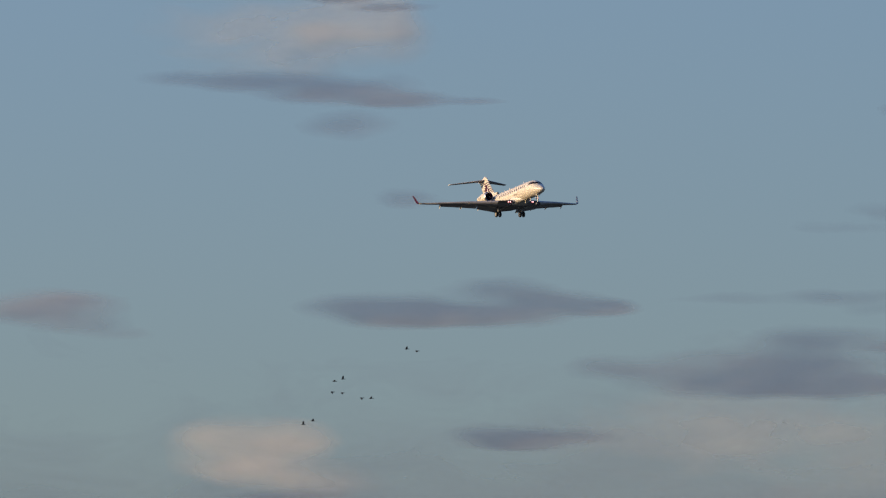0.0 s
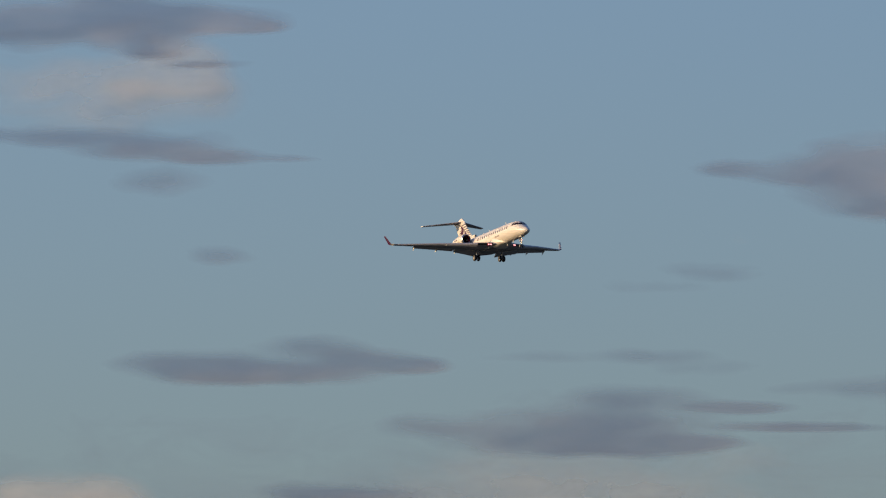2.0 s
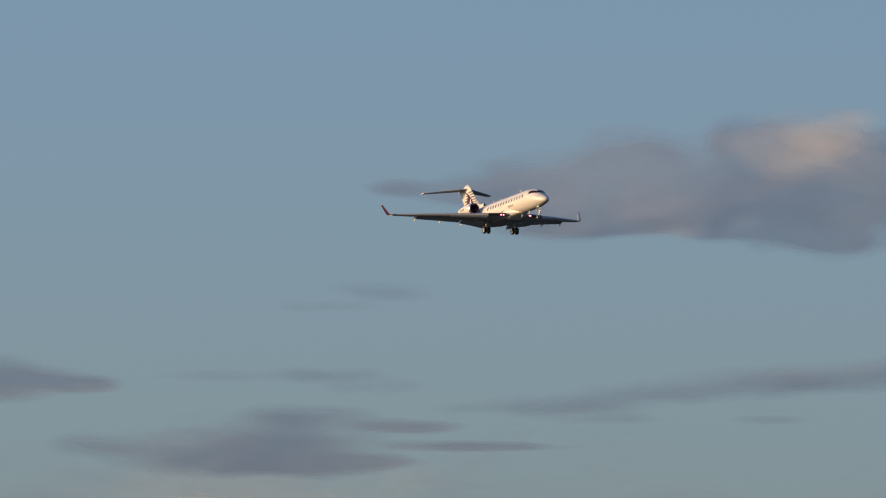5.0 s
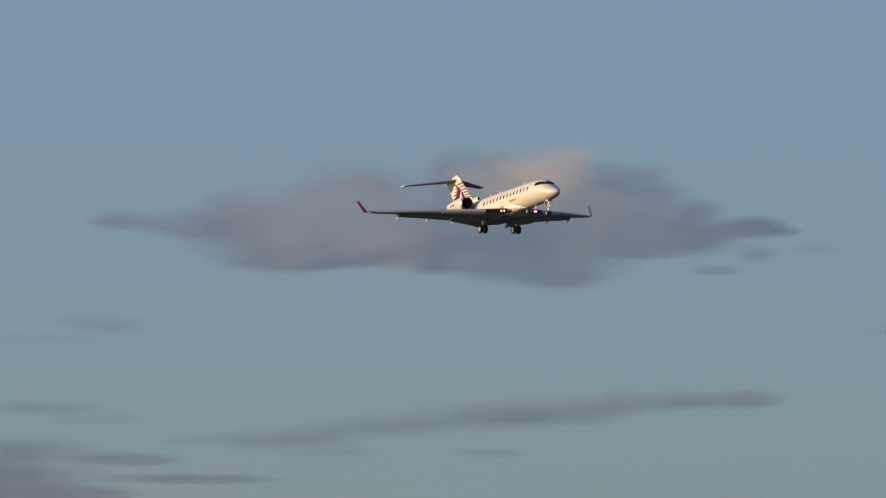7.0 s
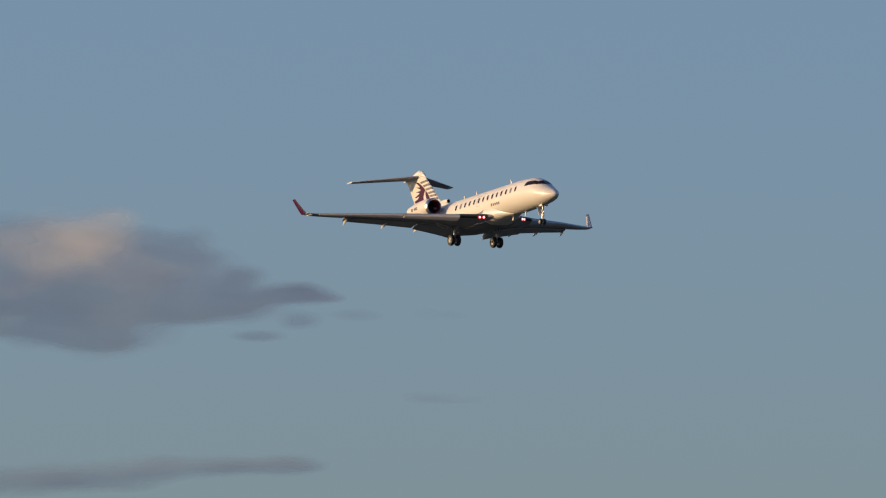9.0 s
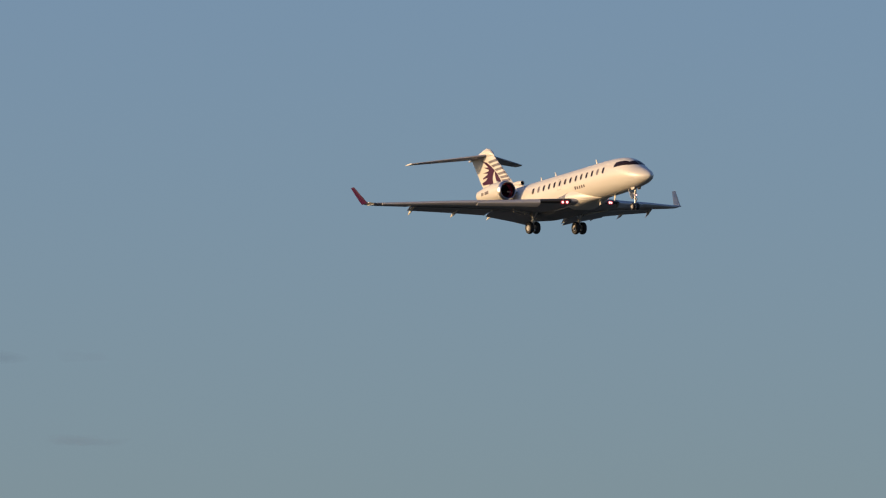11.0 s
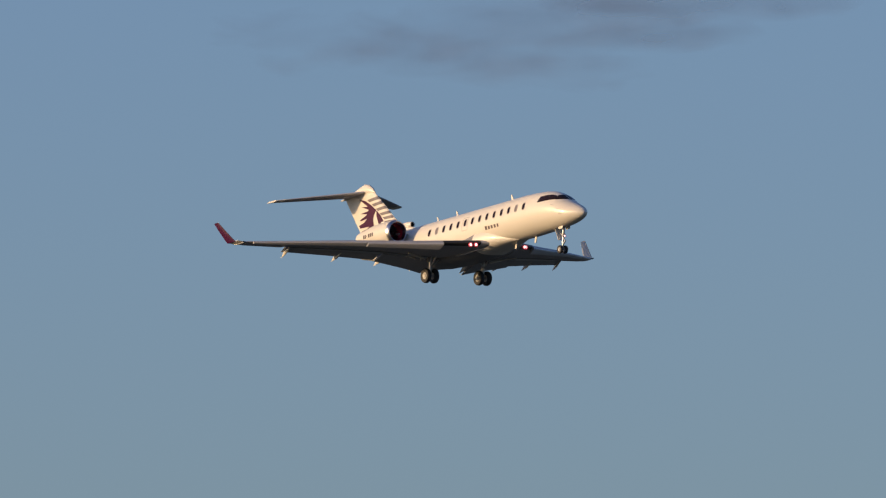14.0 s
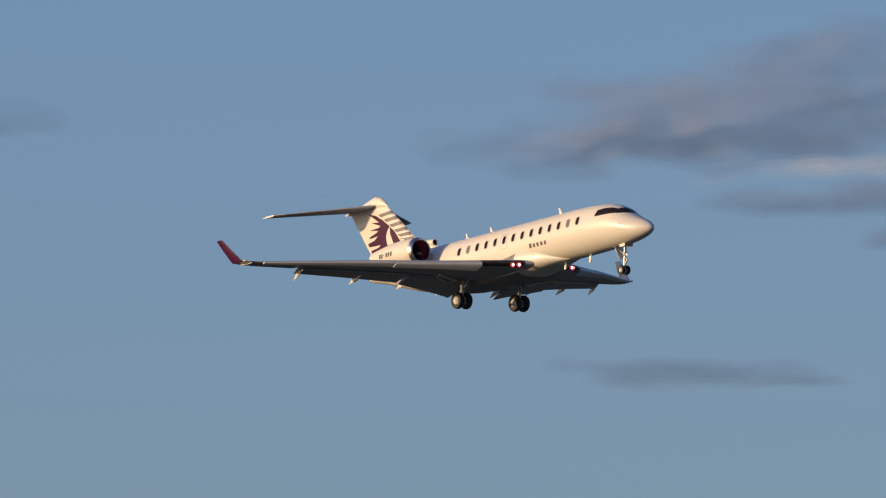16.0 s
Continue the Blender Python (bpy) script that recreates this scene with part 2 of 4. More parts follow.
def fuselage(jet):
    xs = []
    for a, b in zip(HULL, HULL[1:]):
        n = max(1, int((a[0] - b[0]) / 0.45))
        xs += [a[0] + (b[0] - a[0]) * k / n for k in range(n)]
    xs.append(HULL[-1][0])
    body = part("fuselage", rings([[hull(x, 2 * math.pi * k / 48) for k in range(48)] for x in xs]), WHITE, jet, "glossy white fuselage")
    part("tail_exhaust", turned(((-0.05, 0.26), (0.0, 0.27), (0.14, 0.25), (0.15, 0.2), (0.04, 0.16)), (-26.33, 0, 0.70), (-1, 0, 0.12)), DARK, jet, "dark tail exhaust pipe")
    for side in (-1, 1):
        for i in range(14):
            x = -5.24 - i * 0.853
            shade = i in (1, 12)
            rim = part("cabin_window", hull_patch(rounded(x, 0.57, 0.37, 0.52), side, 0.010), SEAM, body, "oval cabin window with a pale rim")
            part("pane", hull_patch(rounded(x, 0.57, 0.26, 0.42), side, 0.016, 0.03), GLASS if not shade else STRIPE, rim, "dark pane" if not shade else "pane with its blind drawn")
        # cockpit glazing: side pane, quarter pane and windscreen
        panes = {"side_pane": ((-3.82, 0.60), (-3.79, 0.78), (-3.74, 0.96), (-3.35, 0.99), (-2.99, 0.985), (-2.982, 0.80), (-2.98, 0.60), (-3.4, 0.60)),
                 "quarter_pane": ((-2.965, 0.60), (-2.967, 0.8), (-2.97, 0.985), (-2.75, 0.955), (-2.5, 0.88), (-2.25, 0.74), (-2.14, 0.59), (-2.5, 0.59))}
        for name, outline in panes.items():
            part("cockpit_window", hull_patch(outline, side, 0.012), GLASS, body, "dark cockpit glass")
        half_screen = ((-2.42, 0.92), (-2.36, 1.2), (-2.3, 1.535), (-2.15, 1.535), (-2.0, 1.535), (-1.62, 1.535), (-1.70, 1.36), (-1.82, 1.14), (-2.0, 0.94), (-2.2, 0.76), (-2.45, 0.72))
        mx, ma = sum(p[0] for p in half_screen) / 11, sum(p[1] for p in half_screen) / 11
        loops = []
        for s, k in ((-0.05, 1), (0.018, 1), (0.018, 0.7), (0.018, 0.4), (0.018, 0.1)):
            loop = [hull(mx + (x - mx) * k, ma + (a - ma) * k, s) for x, a in half_screen]
            loops.append([Vector((p.x, p.y * side, p.z)) for p in loop])
        part("windscreen", rings(loops), GLASS, body, "dark windscreen half")
        # over-wing exit outline and front door outline
        for x0, x1, z0, z1 in ((-12.42, -11.76, 0.06, 0.93),) + (((-4.98, -4.15, -0.95, 0.85),) if side > 0 else ()):
            t = 0.035
            for (a, b, c, d) in ((x0, x0 + t, z0, z1), (x1 - t, x1, z0, z1), (x0, x1, z0, z0 + t), (x0, x1, z1 - t, z1)):
                n = 5
                outline = [(a + (b - a) * k / n, c) for k in range(n + 1)] + [(b, c + (d - c) * k / n) for k in range(1, n + 1)] + [(b + (a - b) * k / n, d) for k in range(1, n + 1)] + [(a, d + (c - d) * k / n) for k in range(1, n)]
                part("exit_seam", hull_patch(outline, side, 0.006, 0.01), SEAM, body)
        # titles as plain bars
        for k, w in enumerate((0.22, 0.20, 0.19, 0.20, 0.18)):
            x = (-9.72 + k * 0.345) if side < 0 else (-8.1 - k * 0.345)
            h = 0.25 if k == 0 else 0.21
            part("title_bar", hull_patch(((x, -0.28), (x + w * 0.5, -0.28), (x + w, -0.28), (x + w, -0.28 + h * 0.5), (x + w, -0.28 + h), (x + w * 0.5, -0.28 + h), (x, -0.28 + h), (x, -0.28 + h * 0.5)), side, 0.006, 0.01), INK, body, "dark title marking on the side")
        # probes below the cockpit
        for x, z in ((-1.9, -0.10), (-1.75, -0.45), (-2.45, 0.25)):
            base = on_hull(x, z, side)
            part("probe", rod(base, base + Vector((0.14, 0.09 * side, 0.0)), 0.022, 0.010), STEEL, body)
    for x, h, c in ((-8.4, 0.40, 0.28), (-14.9, 0.36, 0.24), (-17.2, 0.33, 0.22)):
        part("blade_antenna", slab(((0, -0.05), (c, -0.05), (c * 0.2, h), (-c * 0.25, h)), 0.045, Vector((x, 0, 1.49)), bevel=0.01), WHITE, jet, "white blade antenna")
    for x, h in ((-5.9, 0.40), (-8.2, 0.42)):
        part("belly_antenna", slab(((0, 0.05), (0.24, 0.05), (0.05, -h), (-0.12, -h)), 0.05, Vector((x, 0, -1.25)), bevel=0.01), WHITE, jet, "white blade antenna")
    # fairing between the wings: a white nose that swells out of the hull, and a grey rear
    stations = ((-7.3, 0.40, -1.27, -1.05), (-7.9, 0.70, -1.31, -0.80), (-8.5, 0.96, -1.37, -0.50), (-9.1, 1.17, -1.44, -0.26), (-9.7, 1.32, -1.51, -0.10), (-10.3, 1.42, -1.58, -0.02), (-11.0, 1.52, -1.66, -0.10), (-12, 1.60, -1.72, -0.30), (-15, 1.65, -1.74, -0.55), (-17, 1.5, -1.64, -0.68), (-18.6, 1.1, -1.45, -0.85), (-19.8, 0.5, -1.32, -1.1))
    loops = []
    for x, w, lo, hi in stations:
        mid, half = (lo + hi) / 2, (hi - lo) / 2
        loops.append([Vector((x, w * math.copysign(abs(math.cos(a)) ** 0.7, math.cos(a)), mid + half * math.copysign(abs(math.sin(a)) ** 0.8, math.sin(a)))) for a in (2 * math.pi * k / 36 for k in range(36))])
    fairing = part("belly_fairing", rings(loops[6:]), BELLY_GREY, jet, "smooth grey belly fairing")
    part("fairing_nose", rings(loops[:7]), WHITE, fairing, "white front of the belly fairing")
    for side in (-1, 1):
        # strip standing for sunlight on the fairing's lower edge, blunt at its rear end
        loops = []
        for x, y, z, w, h in ((-12.9, 1.60, -1.53, 0.02, 0.02), (-12.6, 1.61, -1.52, 0.05, 0.045), (-12.0, 1.60, -1.52, 0.06, 0.05), (-11.2, 1.50, -1.49, 0.05, 0.045), (-10.7, 1.40, -1.44, 0.04, 0.035), (-10.4, 1.32, -1.38, 0.02, 0.02)):
            loops.append([Vector((x, y * side + w * math.cos(a), z + h * math.sin(a))) for a in (2 * math.pi * k / 16 for k in range(16))])
        part("fairing_lit_edge", rings(loops), WING_GREY, fairing, "added strip for the sunlit lower edge of the fairing")


# span, leading edge, trailing edge, height, thickness
WING = ((0.6, -9.0, -17.3, -1.18, 0.80), (1.5, -9.75, -17.25, -1.10, 0.76), (2.6, -10.75, -17.15, -0.98, 0.66), (5.2, -12.85, -17.15, -0.74, 0.47), (8.0, -15.05, -18.35, -0.46, 0.36), (10.3, -16.9, -19.35, -0.27, 0.27), (12.4, -18.6, -20.25, -0.10, 0.19), (13.55, -19.5, -20.75, 0.0, 0.14))


def wing_at(y):
    for a, b in zip(WING, WING[1:]):
        if y <= b[0]:
            k = (y - a[0]) / (b[0] - a[0])
            return [p + (q - p) * k for p, q in zip(a[1:], b[1:])]
    return list(WING[-1][1:])


def foil(chord, thick, c0=0.0, c1=1.0, count=14):
    """Points round a wing section between two fractions of its chord: along the chord and up."""
    def half(c):
        return thick / 2 * (2.6 * math.sqrt(max(c, 0)) - 1.1 * c - 1.5 * c * c) / 0.98
    cs = [c0 + (c1 - c0) * (0.5 - 0.5 * math.cos(math.pi * k / count)) for k in range(count + 1)]
    upper = [(c * chord, half(c) * 1.0 + 0.006) for c in cs]
    lower = [(c * chord, -half(c) * 0.8 - 0.006) for c in reversed(cs)]
    return upper + lower


def wing_skin(y0, y1, side, c0, c1, steps=6, shift=(0, 0, 0), droop=0.0, scale=1.0):
    """A piece of the wing between two spans and two chord fractions, drooped about its own front edge."""
    loops = []
    for k in range(steps + 1):
        y = y0 + (y1 - y0) * k / steps
        le, te, z, th = wing_at(y)
        chord = le - te
        pts = foil(chord, th, c0, c1)
        px = c0 * chord
        loop = []
        for a, b in pts:
            da, db = (a - px) * scale, b
            ra = da * math.cos(droop) + db * math.sin(droop)
            rb = -da * math.sin(droop) + db * math.cos(droop)
            loop.append(Vector((le - px - ra + shift[0], y * side, z + rb + shift[2])))
        loops.append(loop)
    return rings(loops)


def wing(jet, side):
    w = part("wing", wing_skin(0.6, 13.55, side, 0.0, 0.72, 26), WING_GREY, jet, "swept grey wing with drooped flaps")
    part("slat", wing_skin(3.5, 7.3, side, 0.0, 0.11, 8, (0.16, 0, -0.10), 0.24), SLAT_GREY, w, "pale grey leading-edge slat")
    part("slat", wing_skin(7.36, 13.1, side, 0.0, 0.12, 8, (0.13, 0, -0.06), 0.22), SLAT_GREY, w, "pale grey leading-edge slat")
    part("leading_edge", wing_skin(1.6, 3.44, side, 0.0, 0.06, 4, (0.014, 0, 0.0)), BLACK, w, "dark root leading edge")
    part("flap", wing_skin(1.6, 5.15, side, 0.72, 1.0, 5, (-0.12, 0, -0.15), 0.35, 1.0), WING_GREY, w, "lowered inner flap")
    part("flap", wing_skin(5.25, 10.72, side, 0.72, 1.0, 6, (-0.10, 0, -0.09), 0.34, 1.0), WING_GREY, w, "lowered outer flap")
    part("flap_vane", wing_skin(1.7, 10.6, side, 0.70, 0.76, 8, (-0.06, 0, -0.06), 0.35), SILVER, w)
    part("spoiler", wing_skin(2.4, 9.6, side, 0.60, 0.725, 8, (0, 0, 0.012)), WING_GREY, w)
    part("aileron", wing_skin(10.8, 13.1, side, 0.715, 1.0, 5, (-0.01, 0, 0), 0.03), WING_GREY, w, "grey aileron")
    part("wing_tip_edge", wing_skin(13.12, 13.55, side, 0.70, 1.0, 2), WHITE, w)
    # flap track fairings
    for y, length, r, aft in ((1.95, 1.5, 0.19, 0.3), (4.6, 1.5, 0.21, 0.50), (7.4, 1.4, 0.20, 0.35), (10.55, 1.05, 0.15, 0.40)):
        le, te, z, th = wing_at(y)
        x0 = te + 1.05 - aft
        loops = []
        for k in range(13):
            s = k / 12
            rr = r * max(0.05, (s / 0.45) ** 0.6 if s < 0.45 else (1 - (s - 0.45) / 0.55) ** 0.9)
            x = x0 - s * length
            zz = z - 0.18 - 0.10 * s - max(0, s - 0.35) * 0.58
            loops.append([Vector((x, y * side + rr * 0.6 * math.cos(a), zz + rr * 1.35 * math.sin(a))) for a in (2 * math.pi * j / 14 for j in range(14))])
        part("flap_track_fairing", rings(loops), WHITE, w, "pale pointed flap track fairing")
    for y0, x0, y1, x1, r in ((4.2, -14.5, 2.55, -15.1, 0.06), (3.7, -15.35, 2.9, -15.6, 0.05), (3.0, -14.9, 2.6, -15.5, 0.05)):
        part("gear_stay", rod((x0, y0 * side, wing_at(y0)[2] - 0.30), (x1, y1 * side, wing_at(y1)[2] - 0.40), r, r * 0.8), WHITE, w, "pale stay under the wing")
    # winglet: root block, blade with an outer burgundy skin
    le, te, z, th = wing_at(13.55)
    root = [Vector((x, 13.5 * side, z + dz)) for x, dz in ((le, 0.0), (le - 0.5, 0.05), (te, 0.0), (le - 0.5, -0.05))]
    mid = [Vector((x - 0.25, 13.88 * side, 0.07 + dz)) for x, dz in ((le, 0.04), (le - 0.5, 0.09), (te, 0.05), (le - 0.5, 0.0))]
    part("winglet_root", rings([root, mid]), WHITE, w, "white winglet root")

    def blade(offset, thick):
        loops = []
        for s, x0, x1, y, zz in ((0, -20.0, -20.98, 13.86, 0.08), (0.15, -20.2, -21.1, 13.94, 0.26), (0.6, -20.8, -21.5, 14.12, 0.9), (1, -21.35, -21.84, 14.28, 1.5)):
            c = x0 - x1
            loops.append([Vector((x0 - c * f, (y + offset + thick * h) * side, zz)) for f, h in ((0, 0), (0.12, 0.6), (0.4, 1), (0.75, 0.6), (1, 0.02), (0.75, -0.6), (0.4, -1), (0.12, -0.6))])
        return rings(loops)
    blade_ob = part("winglet", blade(0.0, 0.045), HUB, w, "raked winglet, pale grey inside")
    part("winglet_skin", blade(0.03, 0.03), BURGUNDY, blade_ob, "burgundy outer face")
    # landing lamps in the wing root
    for k, y in enumerate((1.88, 2.14)):
        le, te, z, th = wing_at(y)
        at = Vector((le + 0.06, y * side, z - 0.14))
        cup = part("landing_lamp", turned(((0, 0.15), (0.05, 0.15), (0.06, 0.12), (0.03, 0.02)), at - Vector((0.03, 0, 0)), (1, 0, -0.1), 16), LAMP_HALO, w, "paired landing lamp, its red halo set as a glowing rim")
        part("lens", turned(((0, 0.09), (0.03, 0.075), (0.045, 0.03)), at + Vector((0.02, 0, 0)), (1, 0, -0.1), 16), LAMP, cup, "glowing lens")
    part("navigation_lamp", turned(((0, 0.05), (0.06, 0.04), (0.1, 0.01)), (-19.55, 13.6 * side, 0.0), (1, 0.3 * side, 0), 12), GLASS, w)


def engine(jet, side):
    at = Vector((-18.75, 2.15 * side, 1.02))
    nacelle = part("engine_nacelle", turned(((0.10, 0.66), (0.02, 0.70), (0.25, 0.75), (0.8, 0.785), (1.6, 0.78), (2.6, 0.70), (3.5, 0.57), (4.3, 0.45), (4.4, 0.43), (4.2, 0.39), (3.8, 0.41)), at, (-1, 0, 0.03), 40, False), WHITE, jet, "white engine nacelle on the tail")
    part("inlet_lip", turned(((0.24, 0.775), (0.10, 0.74), (0.02, 0.70), (-0.02, 0.665), (0.0, 0.63), (0.10, 0.595), (0.3, 0.585)), at, (-1, 0, 0.03), 40, False), SILVER, nacelle, "polished inlet lip")
    bm = turned(((0.28, 0.59), (0.6, 0.60), (0.95, 0.61), (1.0, 0.30), (1.02, 0.02)), at, (-1, 0, 0.03), 32, False)
    part("inlet_duct", bm, FAN_RED, nacelle, "dark red inlet lining")
    blades = bmesh.new()
    for k in range(24):
        a = 2 * math.pi * k / 24
        r = Vector((0, math.cos(a), math.sin(a)))
        t = Vector((0, -math.sin(a), math.cos(a)))
        c = at + Vector((-0.85, 0, 0.025))
        quad = [c + r * 0.16 - t * 0.02, c + r * 0.16 + t * 0.02 + Vector((-0.08, 0, 0)), c + r * 0.585 + t * 0.06 + Vector((-0.06, 0, 0)), c + r * 0.585 - t * 0.06]
        lo = [blades.verts.new(p) for p in quad]
        hi = [blades.verts.new(p + Vector((0.012, 0, 0))) for p in quad]
        blades.faces.new(lo)
        blades.faces.new(hi[::-1])
        for i in range(4):
            j = (i + 1) % 4
            blades.faces.new((lo[i], lo[j], hi[j], hi[i]))
    part("fan", blades, DARK, nacelle, "dark fan blades")
    part("spinner", turned(((0.5, 0.01), (0.56, 0.07), (0.7, 0.14), (0.9, 0.18)), at, (-1, 0, 0.03), 20), DARK, nacelle)
    part("exhaust_nozzle", turned(((4.1, 0.38), (4.5, 0.33), (4.52, 0.31), (4.3, 0.29)), at, (-1, 0, 0.03), 28), DARK, nacelle, "dark exhaust nozzle")
    part("cowl_scoop", slab(((0, 0), (0.5, 0), (0.4, 0.12), (0.1, 0.12)), 0.12, at + Vector((-1.9, 0, 0.80)), bevel=0.02), WHITE, nacelle)
    loops = []
    for y, z, x0, x1, t in ((0.95, 0.92, -19.0, -23.1, 0.16), (1.35, 0.98, -19.25, -22.9, 0.14), (1.75, 1.02, -19.5, -22.6, 0.14)):
        c = x0 - x1
        loops.append([Vector((x0 - c * f, y * side, z + t * h)) for f, h in ((0, 0), (0.05, 0.6), (0.3, 1), (0.75, 0.7), (1, 0.05), (0.75, -0.7), (0.3, -1), (0.05, -0.6))])
    part("engine_pylon", rings(loops), WHITE, jet, "white engine pylon")
    # registration as plain bars on the cowl
    for k, w in enumerate((0.17, 0.15, 0.10, 0.17, 0.16, 0.17)):
        x = (-21.95 + k * 0.245) if side < 0 else (-20.5 - k * 0.245)
        h = (0.24, 0.24, 0.05, 0.24, 0.24, 0.24)[k]
        loops = []
        for s in (-0.03, 0.012):
            loop = []
            for f, g in ((0, 0), (0.5, 0), (1, 0), (1, 0.5), (1, 1), (0.5, 1), (0, 1), (0, 0.5)):
                px, pz = x + w * f, (0.98 + (0.1 if k == 2 else 0)) + h * g
                d = -18.75 - px
                r = 0.785 if d < 1.6 else 0.78 - (d - 1.6) * 0.08 if d < 2.6 else 0.70 - (d - 2.6) * 0.14
                cz = at.z + d * 0.03
                a = math.asin((pz - cz) / r)
                loop.append(Vector((px, at.y + side * (r + s) * math.cos(a), cz + (r + s) * math.sin(a))))
            loops.append(loop)
        part("registration_bar", rings(loops), INK, nacelle, "dark registration marking")


def fin_edges(z):
    """Leading and trailing edge of the fin at a height."""
    return -22.02 - (z - 2.36) * 1.10, -26.38 - (z - 2.04) * 0.64


def fin_mark(outline, side, mat, fin, name, label):
    """A painted shape on the fin's side: outline in (x, z)."""
    bm = bmesh.new()
    bm.faces.new([bm.verts.new((x, 0, z)) for x, z in outline])
    bm.normal_update()
    bmesh.ops.triangulate(bm, faces=bm.faces[:])
    bmesh.ops.subdivide_edges(bm, edges=bm.edges[:], cuts=3, use_grid_fill=True)
    for v in bm.verts:
        le, te = fin_edges(v.co.z)
        f = max(0.0, min(1.0, (le - v.co.x) / (le - te)))
        v.co.y = side * (0.2 * (1 - (v.co.z - 1.2) * 0.11) * (2.6 * math.sqrt(f) - 1.1 * f - 1.5 * f * f) + 0.016)
    bmesh.ops.solidify(bm, geom=bm.faces[:], thickness=0.012)
    part(name, bm, mat, fin, label)


def tail(jet):
    loops = []
    for z in (0.9, 1.3, 1.8, 2.36, 3.0, 3.6, 4.2, 4.66):
        le, te = fin_edges(z)
        c = le - te
        t = 0.2 * (1 - (z - 1.2) * 0.11)
        pts = []
        fs = (0, 0.02, 0.06, 0.12, 0.2, 0.3, 0.42, 0.55, 0.7, 0.85, 1.0)
        up = [(f, t * (2.6 * math.sqrt(f) - 1.1 * f - 1.5 * f * f)) for f in fs]
        loops.append([Vector((le - c * f, h + 0.004, z)) for f, h in up] + [Vector((le - c * f, -h - 0.004, z)) for f, h in reversed(up[1:])])
    fin = part("fin", rings(loops), WHITE, jet, "white swept fin with burgundy emblem and grey stripes")
    scoop = part("dorsal_scoop", turned(((0.06, 0.14), (0.0, 0.165), (0.03, 0.19), (0.5, 0.22), (1.6, 0.19), (2.6, 0.06)), (-20.2, 0, 1.82), (-1, 0, 0.03), 20, False), WHITE, jet, "white air scoop at the fin's foot")
    part("scoop_mouth", turned(((0.05, 0.145), (0.3, 0.14), (0.32, 0.01)), (-20.2, 0, 1.82), (-1, 0, 0.03), 18, False), DARK, scoop, "dark scoop mouth")
    part("fin_root_fairing", rings([[Vector((x, w * math.cos(a), 1.42 + h * max(-0.4, math.sin(a)))) for a in (2 * math.pi * k / 20 for k in range(20))] for x, w, h in ((-19.6, 0.05, 0.06), (-20.4, 0.16, 0.28), (-21.4, 0.22, 0.62), (-22.6, 0.28, 0.75), (-24.5, 0.30, 0.6), (-26.0, 0.16, 0.3))]), WHITE, jet, "white fairing at the fin's foot")
    # rounded cap that carries the tailplane
    loops = []
    for x, zc, ry, rz in ((-24.45, 4.62, 0.02, 0.03), (-24.7, 4.76, 0.12, 0.20), (-25.1, 4.90, 0.19, 0.32), (-25.6, 4.98, 0.21, 0.36), (-26.2, 4.92, 0.20, 0.28), (-26.9, 4.82, 0.17, 0.20), (-27.8, 4.74, 0.11, 0.13), (-28.6, 4.70, 0.03, 0.04)):
        loops.append([Vector((x, ry * math.cos(a), zc + rz * math.sin(a))) for a in (2 * math.pi * k / 24 for k in range(24))])
    part("tail_cap", rings(loops), WHITE, jet, "white rounded cap on the fin")
    for side in (-1, 1):
        loops = []
        for k in range(9):
            s = k / 8
            y = 0.1 + s * 4.82
            le, te = -25.35 - s * 3.5, -28.25 - s * 1.75
            z = 4.78 - s * 0.22
            th = 0.24 - 0.15 * s
            loops.append([Vector((le - a, y * side, z + b)) for a, b in foil(le - te, th)])
        half = part("tailplane", rings(loops), WING_GREY, jet, "grey swept tailplane half")
        loops = []
        for k in range(5):
            s = 0.90 + 0.105 * k / 4
            y = 0.1 + s * 4.82
            le, te = -25.35 - s * 3.5, -28.25 - s * 1.75
            loops.append([Vector((le + 0.01 - a * 1.02, y * side, 4.78 - s * 0.22 + b * 1.12)) for a, b in foil(le - te, 0.24 - 0.15 * s)])
        part("tailplane_tip", rings(loops), WHITE, half, "white tip")
        loops = []
        for k in range(7):
            s = 0.04 + 0.86 * k / 6
            y = 0.1 + s * 4.82
            le = -25.35 - s * 3.5
            te = -28.25 - s * 1.75
            loops.append([Vector((le + 0.02 - a, y * side, 4.78 - s * 0.22 + b * 1.15)) for a, b in foil(le - te, 0.24 - 0.15 * s, 0.0, 0.07)])
        part("tailplane_edge", rings(loops), SLAT_GREY, half, "pale grey leading edge")
        # broad grey bands that step down the front of the fin, from the emblem to the leading edge
        for x0, z0, x1, z1 in ((-25.25, 4.22, -24.17, 4.31), (-24.74, 3.86, -23.76, 3.94), (-24.26, 3.49, -23.34, 3.55), (-23.84, 3.12, -22.90, 3.16), (-23.50, 2.80, -22.54, 2.81), (-23.27, 2.52, -22.18, 2.47)):
            fin_mark([(x0, z0), (x0 + (x1 - x0) * 0.5, (z0 + z1) / 2), (x1, z1), (x1 + 0.19, z1 - 0.20), (x0 + (x1 - x0) * 0.5 + 0.22, (z0 + z1) / 2 - 0.19), (x0 + 0.26, z0 - 0.18)], side, STRIPE, fin, "stripe", "grey band")
